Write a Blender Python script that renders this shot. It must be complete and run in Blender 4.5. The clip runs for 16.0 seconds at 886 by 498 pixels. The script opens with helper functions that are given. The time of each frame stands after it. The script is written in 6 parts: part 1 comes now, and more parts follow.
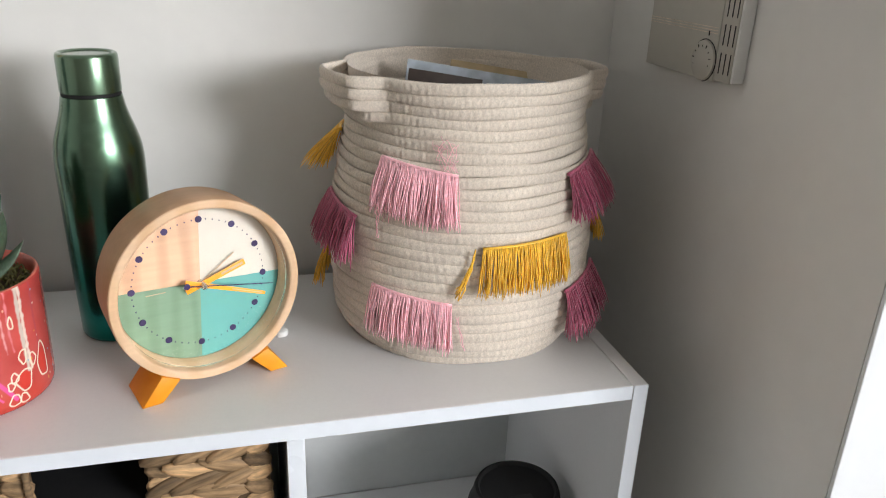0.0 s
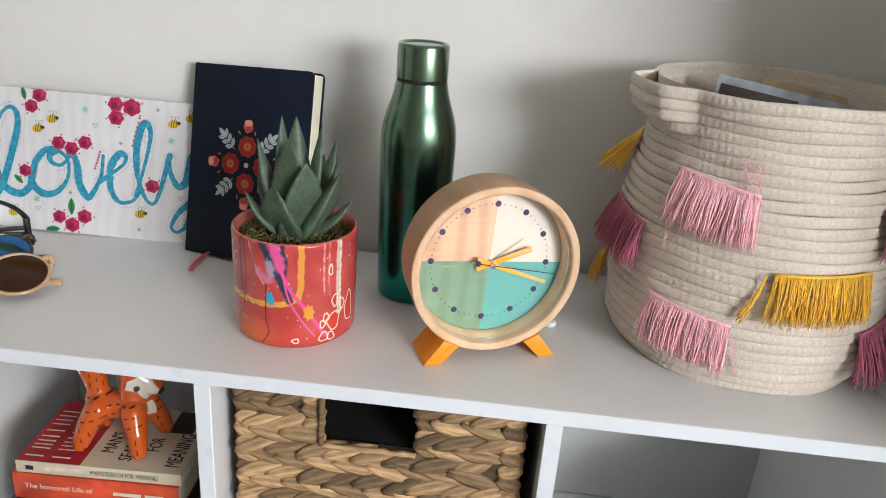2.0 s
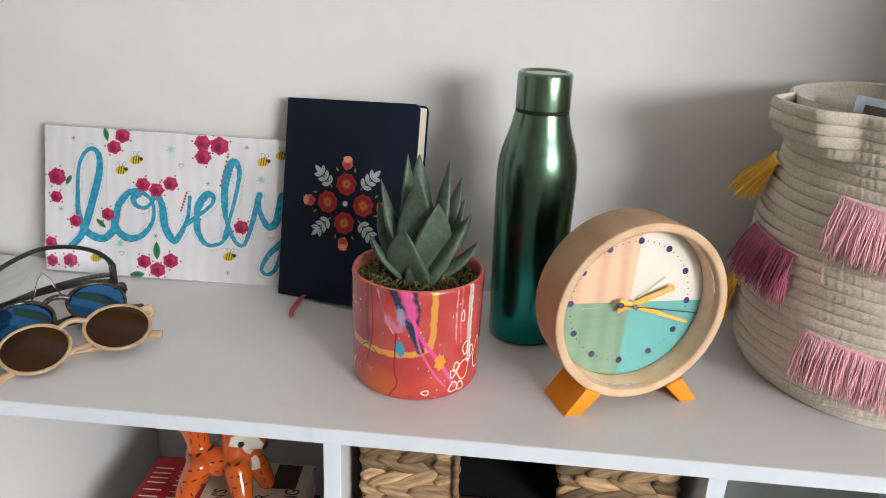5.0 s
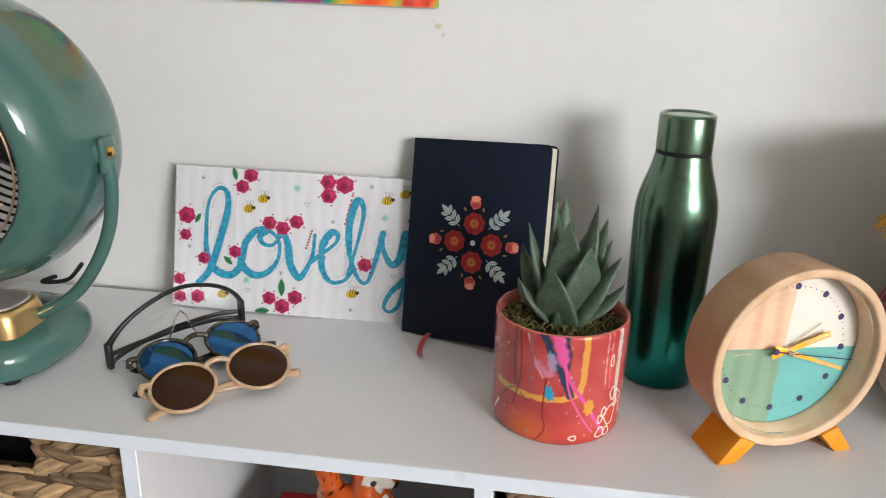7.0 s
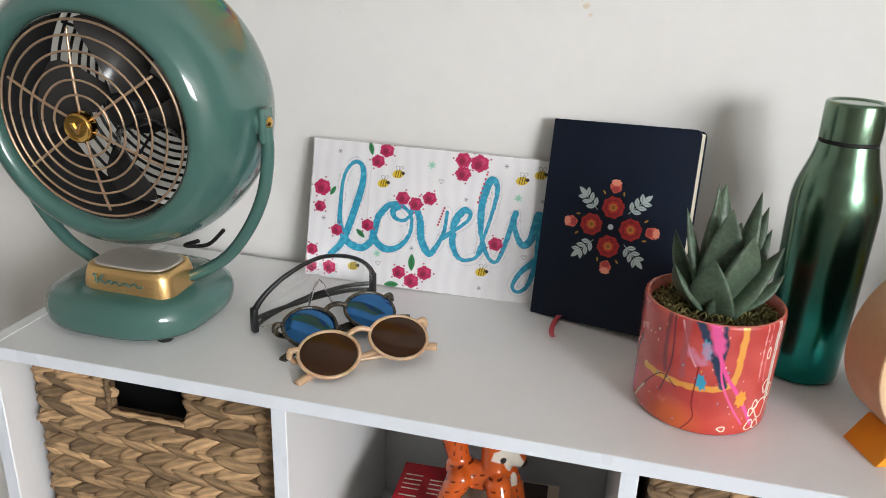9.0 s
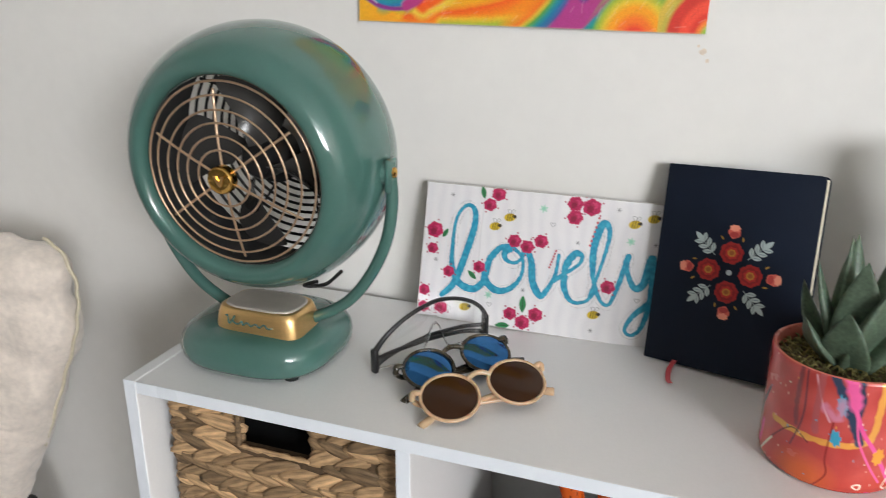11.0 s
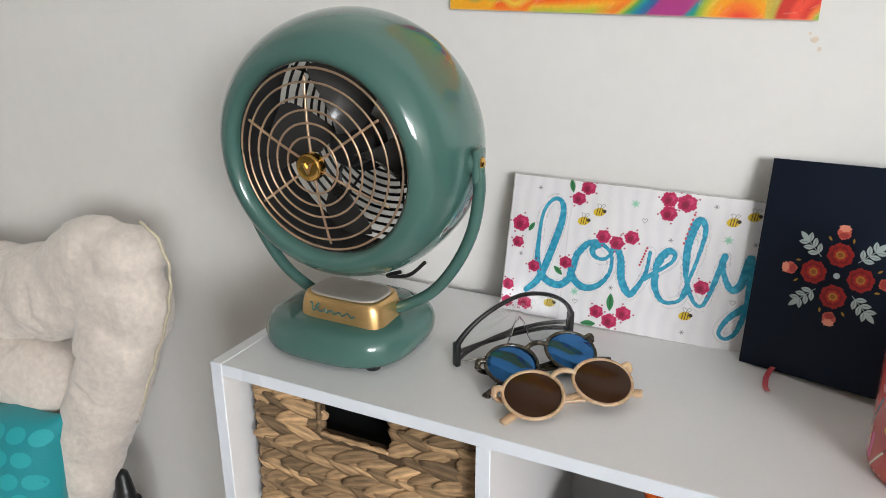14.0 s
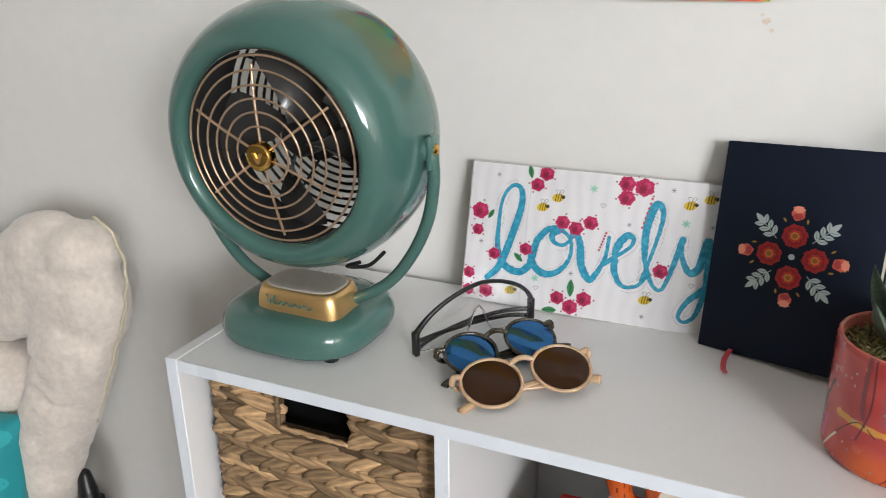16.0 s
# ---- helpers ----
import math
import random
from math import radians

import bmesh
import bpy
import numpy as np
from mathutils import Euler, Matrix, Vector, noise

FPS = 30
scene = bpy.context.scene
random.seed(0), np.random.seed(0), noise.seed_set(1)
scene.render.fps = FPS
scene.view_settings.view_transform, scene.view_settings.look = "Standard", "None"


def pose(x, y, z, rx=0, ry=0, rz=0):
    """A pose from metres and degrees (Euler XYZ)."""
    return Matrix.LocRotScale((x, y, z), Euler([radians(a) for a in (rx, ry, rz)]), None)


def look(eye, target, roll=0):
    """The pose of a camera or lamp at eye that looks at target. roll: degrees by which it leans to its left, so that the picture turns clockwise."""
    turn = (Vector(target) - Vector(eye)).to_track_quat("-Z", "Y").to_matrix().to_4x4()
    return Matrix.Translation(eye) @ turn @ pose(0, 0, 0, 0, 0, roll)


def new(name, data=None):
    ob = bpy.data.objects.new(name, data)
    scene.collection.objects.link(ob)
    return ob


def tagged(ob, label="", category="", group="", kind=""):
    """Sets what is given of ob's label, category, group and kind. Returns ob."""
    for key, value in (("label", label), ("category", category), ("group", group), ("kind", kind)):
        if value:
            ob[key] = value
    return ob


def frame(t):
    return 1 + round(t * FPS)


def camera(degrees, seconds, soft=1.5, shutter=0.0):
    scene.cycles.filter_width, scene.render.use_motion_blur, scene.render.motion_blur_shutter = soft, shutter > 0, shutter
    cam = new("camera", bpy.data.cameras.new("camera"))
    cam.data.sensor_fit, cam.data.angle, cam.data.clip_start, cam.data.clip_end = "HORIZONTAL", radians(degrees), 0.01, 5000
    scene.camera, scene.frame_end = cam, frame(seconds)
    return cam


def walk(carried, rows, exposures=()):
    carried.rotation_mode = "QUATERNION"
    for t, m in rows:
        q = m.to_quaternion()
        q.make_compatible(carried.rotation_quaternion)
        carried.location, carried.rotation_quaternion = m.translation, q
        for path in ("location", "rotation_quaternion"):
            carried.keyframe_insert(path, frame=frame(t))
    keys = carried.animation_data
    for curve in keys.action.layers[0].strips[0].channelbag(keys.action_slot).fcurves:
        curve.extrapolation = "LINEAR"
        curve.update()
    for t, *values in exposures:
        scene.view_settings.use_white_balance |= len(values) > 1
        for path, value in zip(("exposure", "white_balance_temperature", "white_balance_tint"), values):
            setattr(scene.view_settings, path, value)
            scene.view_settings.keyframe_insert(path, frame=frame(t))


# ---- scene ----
cam = camera(60.6, 16.0, 0.8, 0.35)
PATH = [
    (0, (0.88, -0.507, 0.972), (1.375, 1.282, 0.227), 2.3),
    (0.5, (0.883, -0.503, 0.955), (1.339, 1.284, 0.181), 3.1),
    (1, (0.86, -0.513, 0.971), (1.012, 1.304, 0.149), 2.3),
    (1.5, (0.829, -0.532, 0.975), (0.748, 1.3, 0.176), 3.6),
    (2, (0.839, -0.531, 0.97), (0.715, 1.315, 0.212), 4.3),
    (2.5, (0.849, -0.504, 0.97), (0.755, 1.35, 0.225), 3.9),
    (3, (0.827, -0.494, 0.974), (0.732, 1.359, 0.227), 3.6),
    (3.5, (0.791, -0.492, 0.962), (0.652, 1.352, 0.2), 3.6),
    (6, (0.687, -0.503, 0.978), (0.543, 1.376, 0.307), 1.8),
    (6.5, (0.662, -0.507, 0.983), (0.446, 1.368, 0.322), 1.4),
    (7, (0.64, -0.5, 0.98), (0.378, 1.369, 0.32), 1.5),
    (7.5, (0.618, -0.506, 0.982), (0.31, 1.356, 0.32), 1.7),
    (8, (0.601, -0.509, 0.98), (0.245, 1.34, 0.304), 2.0),
    (8.5, (0.584, -0.513, 0.974), (0.178, 1.314, 0.267), 2.2),
    (11, (0.535, -0.536, 1.0), (-0.099, 1.244, 0.345), 0.5),
    (11.5, (0.519, -0.545, 1.009), (-0.255, 1.212, 0.449), 0.3),
    (12, (0.517, -0.548, 0.999), (-0.287, 1.19, 0.419), 0.8),
    (12.5, (0.526, -0.541, 0.993), (-0.275, 1.179, 0.362), 0.7),
    (13, (0.516, -0.528, 0.99), (-0.286, 1.184, 0.339), -0.0),
    (13.5, (0.517, -0.529, 0.994), (-0.294, 1.181, 0.348), 0.0),
    (14, (0.525, -0.526, 0.991), (-0.302, 1.169, 0.326), 0.0),
    (14.5, (0.516, -0.52, 0.985), (-0.299, 1.173, 0.302), 0.0),
    (15, (0.515, -0.525, 0.989), (-0.303, 1.166, 0.3), 0.2),
    (15.5, (0.527, -0.521, 0.986), (-0.28, 1.173, 0.294), -0.0),
    (16, (0.539, -0.511, 0.987), (-0.227, 1.203, 0.296), -0.5),
]
walk(cam, [(t, look(eye, target, roll)) for t, eye, target, roll in PATH], exposures=((0, 0.04), (1.0, 0.06), (2.0, 0.0), (3.5, -0.04), (6, -0.02), (8.5, 0.09), (16, 0.10)))

# ---- world, daylight ----
world = bpy.data.worlds.new("sky")
scene.world = world
world.use_nodes = True
wn = world.node_tree.nodes
sky = wn.new("ShaderNodeTexSky")
sky.sky_type = "NISHITA"
sky.sun_disc = False
sky.sun_elevation, sky.sun_rotation = radians(38), radians(60)
wn["Background"].inputs[1].default_value = 0.08
world.node_tree.links.new(sky.outputs[0], wn["Background"].inputs[0])

sun = new("sun", bpy.data.lights.new("sun", "SUN"))
sun.data.energy, sun.data.angle, sun.data.color = 0.8, radians(12), (1.0, 0.95, 0.88)
sun.matrix_world = look((6, 3.4, 5.2), (0, 0, 0))

# the wide window in the front wall, far to the right, gives the daylight
daylight = new("daylight", bpy.data.lights.new("daylight", "AREA"))
daylight.data.shape, daylight.data.size, daylight.data.size_y = "RECTANGLE", 2.10, 1.12
daylight.data.energy, daylight.data.color = 285.0, (0.955, 0.975, 1.0)
daylight.matrix_world = look((4.08, -3.82, 1.70), (4.08, 0.0, 1.45))

# ---- building tools ----
T = 0.62          # height of the shelf's top
WALL = 0.311      # the wall behind the shelf
SIDE = 1.296      # the wall to the right


def lin(h):
    """Linear colour from a hex triple."""
    v = [int(h[i:i + 2], 16) / 255 for i in (0, 2, 4)]
    return tuple(c / 12.92 if c < 0.04045 else ((c + 0.055) / 1.055) ** 2.4 for c in v)


def thing(name, label, category, m=None, group="", kind=""):
    ob = new(name)
    ob.empty_display_size = 0.05
    if m is not None:
        ob.matrix_world = m
    return tagged(ob, label, category, group, kind)


def mesh_object(name, data, material, smooth=None):
    if isinstance(data, bmesh.types.BMesh):
        me = bpy.data.meshes.new(name)
        bmesh.ops.recalc_face_normals(data, faces=data.faces)
        data.to_mesh(me)
        data.free()
    else:
        me = data
    if material is not None:
        me.materials.clear()
        me.materials.append(material)
    if smooth is not None:
        me.shade_smooth()
        if smooth < 180:
            me.set_sharp_from_angle(angle=radians(smooth))
    return new(name, me)


def part(name, data, material, parent, label="", smooth=40, m=None):
    ob = mesh_object(name, data, material, smooth)
    ob.parent = parent
    if m is not None:
        ob.matrix_basis = m
    if label:
        ob["label"] = label
    return ob


def from_arrays(name, verts, faces):
    me = bpy.data.meshes.new(name)
    me.from_pydata([tuple(v) for v in verts], [], [tuple(int(i) for i in f) for f in faces])
    me.update()
    return me


def grid_faces(rows, cols, close_rows=False, close_cols=False):
    out = []
    for i in range(rows if close_rows else rows - 1):
        for j in range(cols if close_cols else cols - 1):
            a, b = i * cols + j, i * cols + (j + 1) % cols
            c, d = ((i + 1) % rows) * cols + (j + 1) % cols, ((i + 1) % rows) * cols + j
            out.append((a, b, c, d))
    return out


def box(bm, x0, x1, y0, y1, z0, z1, bevel=0.0, segments=2):
    made = bmesh.ops.create_cube(bm, size=1, matrix=Matrix.LocRotScale(((x0 + x1) / 2, (y0 + y1) / 2, (z0 + z1) / 2), None, (x1 - x0, y1 - y0, z1 - z0)))
    if bevel:
        edges = {e for v in made["verts"] for e in v.link_edges}
        bmesh.ops.bevel(bm, geom=list(edges), offset=bevel, segments=segments, profile=0.5, affect="EDGES")
    return bm


def boxed(x0, x1, y0, y1, z0, z1, bevel=0.0, segments=2):
    return box(bmesh.new(), x0, x1, y0, y1, z0, z1, bevel, segments)


def smooth_line(points, steps=8, closed=False):
    """A Catmull-Rom line through points."""
    p = np.array(points, float)
    n = len(p)
    out = []
    for i in range(n if closed else n - 1):
        a, b, c, d = (p[(i + k) % n] if closed else p[min(max(i + k, 0), n - 1)] for k in (-1, 0, 1, 2))
        for s in np.arange(steps) / steps:
            out.append(0.5 * (2 * b + (c - a) * s + (2 * a - 5 * b + 4 * c - d) * s * s + (3 * b - a - 3 * c + d) * s ** 3))
    if not closed:
        out.append(p[-1])
    return np.array(out)


def tube(name, line, radius, sides=8, closed=False, flat=1.0, up=(0, 0, 1)):
    """A rod along a line; radius may be a number or one for each point; flat squeezes it along up."""
    line = np.array(line, float)
    n = len(line)
    radius = np.full(n, radius) if np.isscalar(radius) else np.array(radius, float)
    if closed:
        way = np.roll(line, -1, 0) - np.roll(line, 1, 0)
    else:
        way = np.gradient(line, axis=0)
    way /= np.linalg.norm(way, axis=1)[:, None] + 1e-12
    if abs(way @ np.array(up, float)).mean() > 0.85:
        up = (0, 1, 0) if abs(up[1]) < 0.5 else (0, 0, 1)
    u = np.array(up, float) - way * (way @ np.array(up, float))[:, None]
    bad = np.linalg.norm(u, axis=1) < 1e-3
    u[bad] = np.cross(way[bad], (1.0, 0.3, 0.1))
    u /= np.linalg.norm(u, axis=1)[:, None]
    v = np.cross(way, u)
    a = np.arange(sides) / sides * 2 * np.pi
    ring = line[:, None] + radius[:, None, None] * (np.cos(a)[None, :, None] * u[:, None] * flat + np.sin(a)[None, :, None] * v[:, None])
    faces = grid_faces(n, sides, closed, True)
    if not closed:
        faces += [tuple(range(sides))[::-1], tuple((n - 1) * sides + k for k in range(sides))]
    return from_arrays(name, ring.reshape(-1, 3), faces)


def join(name, meshes):
    """One mesh from several."""
    verts, faces, base = [], [], 0
    for me in meshes:
        verts += [v.co[:] for v in me.vertices]
        faces += [tuple(base + i for i in p.vertices) for p in me.polygons]
        base = len(verts)
    return from_arrays(name, verts, faces)


def revolve(name, profile, sides=64, m=None):
    """A turned mesh from (radius, height) pairs."""
    a = np.arange(sides) / sides * 2 * np.pi
    p = np.array(profile, float)
    v = np.stack([p[:, 0, None] * np.cos(a), p[:, 0, None] * np.sin(a), np.repeat(p[:, 1, None], sides, 1)], -1).reshape(-1, 3)
    me = from_arrays(name, v, grid_faces(len(p), sides, False, True))
    bm = bmesh.new()
    bm.from_mesh(me)
    bpy.data.meshes.remove(me)
    bmesh.ops.remove_doubles(bm, verts=bm.verts, dist=1e-6)
    if m is not None:
        bmesh.ops.transform(bm, matrix=m, verts=bm.verts)
    return bm


def solid_polygon(points, depth, m=None, bevel=0.0):
    """A plate from an outline in x, z, from y = 0 back to y = depth."""
    bm = bmesh.new()
    face = bm.faces.new([bm.verts.new((x, 0, z)) for x, z in points])
    made = bmesh.ops.extrude_face_region(bm, geom=[face])
    bmesh.ops.translate(bm, vec=(0, depth, 0), verts=[g for g in made["geom"] if isinstance(g, bmesh.types.BMVert)])
    if bevel:
        bmesh.ops.bevel(bm, geom=list(bm.edges), offset=bevel, segments=2, affect="EDGES", profile=0.5)
    if m is not None:
        bmesh.ops.transform(bm, matrix=m, verts=bm.verts)
    return bm


def lettering(text, size, m, squeeze=1.0, depth=0.00015):
    """A mesh of letters in the x, y plane of m."""
    cu = bpy.data.curves.new("lettering", "FONT")
    cu.body, cu.size, cu.extrude, cu.resolution_u = text, size, depth, 3
    ob = bpy.data.objects.new("lettering", cu)
    scene.collection.objects.link(ob)
    deps = bpy.context.evaluated_depsgraph_get()
    me = bpy.data.meshes.new_from_object(ob.evaluated_get(deps))
    bpy.data.objects.remove(ob)
    me.transform(m @ Matrix.Diagonal((squeeze, 1, 1, 1)))
    return me


def lumps(name, balls, voxel, smoothing=6, rough=0.0, rough_size=0.05):
    """One skin over many balls (centre, radii), like clay."""
    bm = bmesh.new()
    for c, r in balls:
        bmesh.ops.create_icosphere(bm, subdivisions=3, radius=1, matrix=Matrix.LocRotScale(c, None, r))
    me = bpy.data.meshes.new(name)
    bm.to_mesh(me)
    bm.free()
    ob = bpy.data.objects.new(name, me)
    scene.collection.objects.link(ob)
    re = ob.modifiers.new("skin", "REMESH")
    re.mode, re.voxel_size = "VOXEL", voxel
    sm = ob.modifiers.new("soft", "SMOOTH")
    sm.iterations, sm.factor = smoothing, 0.5
    deps = bpy.context.evaluated_depsgraph_get()
    out = bpy.data.meshes.new_from_object(ob.evaluated_get(deps))
    bpy.data.objects.remove(ob)
    if rough:
        for v in out.vertices:
            v.co += v.normal * rough * noise.fractal(v.co / rough_size, 0.8, 2.0, 3)
    return out


def chain(points, radii, steps=6):
    """Balls strung along a smooth line, for lumps()."""
    line = smooth_line([(*p, r) for p, r in zip(points, radii)], steps)
    return [((x, y, z), (r, r, r)) for x, y, z, r in line]


class Canvas:
    """A painted sheet: colours worked out stroke by stroke on a fine grid, a width and a height in metres."""

    def __init__(self, width, height, step, ground, seed=0):
        self.nx, self.ny = int(width / step) + 1, int(height / step) + 1
        self.x, self.y = np.meshgrid(np.linspace(0, width, self.nx), np.linspace(0, height, self.ny))
        self.rgb = np.ones((self.ny, self.nx, 3)) * lin(ground)
        self.step = step
        self.painted = np.zeros((self.ny, self.nx))
        self.rnd = np.random.RandomState(seed)

    def cloud(self, size, seed=0):
        """Smooth noise from -1 to 1."""
        r = np.random.RandomState(seed + 17)
        n = np.zeros_like(self.x)
        for k in range(6):
            a, b, s = r.rand() * 6.3, r.rand() * 6.3, size * (0.5 + r.rand())
            n += np.sin((self.x * np.cos(a) + self.y * np.sin(a)) / s * 6.3 + b + 1.7 * np.sin((self.x * np.sin(a) - self.y * np.cos(a)) / s * 4 + b))
        return n / 4

    def lay(self, mask, colour, strength=1.0):
        m = np.clip(mask, 0, 1)[..., None] * strength
        self.painted = np.maximum(self.painted, m[..., 0])
        self.rgb = self.rgb * (1 - m) + np.array(lin(colour) if isinstance(colour, str) else colour) * m

    def near(self, points, closed=False, steps=6, smooth=True):
        """Distance to a line, and how far along it (0 to 1)."""
        line = smooth_line(points, steps, closed) if smooth else np.array(points, float)
        if closed:
            line = np.vstack([line, line[:1]])
        best, along = np.full(self.x.shape, 9.0), np.zeros(self.x.shape)
        for i, (a, b) in enumerate(zip(line[:-1], line[1:])):
            d = b - a
            reach = 0.04
            j0, j1 = np.searchsorted(self.x[0], (min(a[0], b[0]) - reach, max(a[0], b[0]) + reach))
            i0, i1 = np.searchsorted(self.y[:, 0], (min(a[1], b[1]) - reach, max(a[1], b[1]) + reach))
            if j0 >= j1 or i0 >= i1:
                continue
            x, y = self.x[i0:i1, j0:j1], self.y[i0:i1, j0:j1]
            k = np.clip(((x - a[0]) * d[0] + (y - a[1]) * d[1]) / (d @ d + 1e-12), 0, 1)
            r = np.hypot(x - a[0] - k * d[0], y - a[1] - k * d[1])
            closer = r < best[i0:i1, j0:j1]
            best[i0:i1, j0:j1][closer] = r[closer]
            along[i0:i1, j0:j1][closer] = ((i + k) / (len(line) - 1))[closer]
        return best, along

    def stroke(self, points, width, colour, soft=0.0006, rough=0.0, strength=1.0, closed=False, smooth=True):
        d, _ = self.near(points, closed, smooth=smooth)
        if rough:
            d = d + rough * self.cloud(0.012, self.rnd.randint(99))
        self.lay((width / 2 - d) / soft + 0.5, colour, strength)

    def ramp(self, points, stops):
        """Colours laid side by side along a line; stops are (offset to its left, colour, strength)."""
        line = smooth_line(points, 6)
        best, side = np.full(self.x.shape, 9.0), np.zeros(self.x.shape)
        for a, b in zip(line[:-1], line[1:]):
            d = b - a
            k = np.clip(((self.x - a[0]) * d[0] + (self.y - a[1]) * d[1]) / (d @ d + 1e-12), 0, 1)
            r = np.hypot(self.x - a[0] - k * d[0], self.y - a[1] - k * d[1])
            closer = r < best
            best[closer] = r[closer]
            side[closer] = np.sign((self.y - a[1]) * d[0] - (self.x - a[0]) * d[1])[closer]
        s = best * side + 0.0006 * self.cloud(0.02, 7)
        at = [q[0] for q in stops]
        m = np.interp(s, at, [q[2] for q in stops], 0 if stops[0][2] == 0 else 1, 0)[..., None]
        c = np.stack([np.interp(s, at, [lin(q[1])[i] for q in stops]) for i in range(3)], -1)
        self.rgb = self.rgb * (1 - m) + c * m

    def ellipse(self, cx, cy, rx, ry, colour, turn=0.0, soft=0.0006, ragged=0.0, strength=1.0, petals=7):
        c, s = math.cos(radians(turn)), math.sin(radians(turn))
        dx, dy = self.x - cx, self.y - cy
        u, v = (dx * c + dy * s) / rx, (dy * c - dx * s) / ry
        q = np.hypot(u, v)
        if ragged:
            q = q * (1 + ragged * np.sin(petals * np.arctan2(v, u) + cx * 900) + 0.5 * ragged * np.sin((petals * 2 + 3) * np.arctan2(v, u) + cy * 700))
        self.lay((1 - q) * min(rx, ry) / soft + 0.5, colour, strength)

    def leaf(self, x0, y0, x1, y1, width, colour, strength=1.0, soft=0.0005):
        d = np.array((x1 - x0, y1 - y0))
        n = np.hypot(*d)
        d = d / n
        u = ((self.x - x0) * d[0] + (self.y - y0) * d[1]) / n
        v = (self.y - y0) * d[0] - (self.x - x0) * d[1]
        half = width / 2 * np.sin(np.pi * np.clip(u, 0, 1)) ** 0.8
        self.lay(np.where((u > 0) & (u < 1), (half - abs(v)) / soft + 0.3, 0), colour, strength)

    def mesh(self, name, place, bare=False):
        """The sheet as a mesh; place(x, y) gives the grid's points as an (n, m, 3) array. bare: without the unpainted ground."""
        me = bpy.data.meshes.new(name)
        v = place(self.x, self.y).reshape(-1, 3)
        n = len(v)
        i, j = np.meshgrid(np.arange(self.ny - 1), np.arange(self.nx - 1), indexing="ij")
        a = i * self.nx + j
        f = np.stack([a, a + 1, a + self.nx + 1, a + self.nx], -1).reshape(-1, 4)
        if bare:
            f = f[(self.painted.ravel()[f] > 0.3).any(1)]
        me.vertices.add(n)
        me.vertices.foreach_set("co", v.ravel())
        me.loops.add(f.size)
        me.loops.foreach_set("vertex_index", f.ravel())
        me.polygons.add(len(f))
        me.polygons.foreach_set("loop_start", np.arange(0, f.size, 4))
        me.update(calc_edges=True)
        att = me.color_attributes.new("Art", "FLOAT_COLOR", "POINT")
        att.data.foreach_set("color", np.concatenate([np.clip(self.rgb, 0, 1), np.ones((self.ny, self.nx, 1))], -1).ravel())
        return me

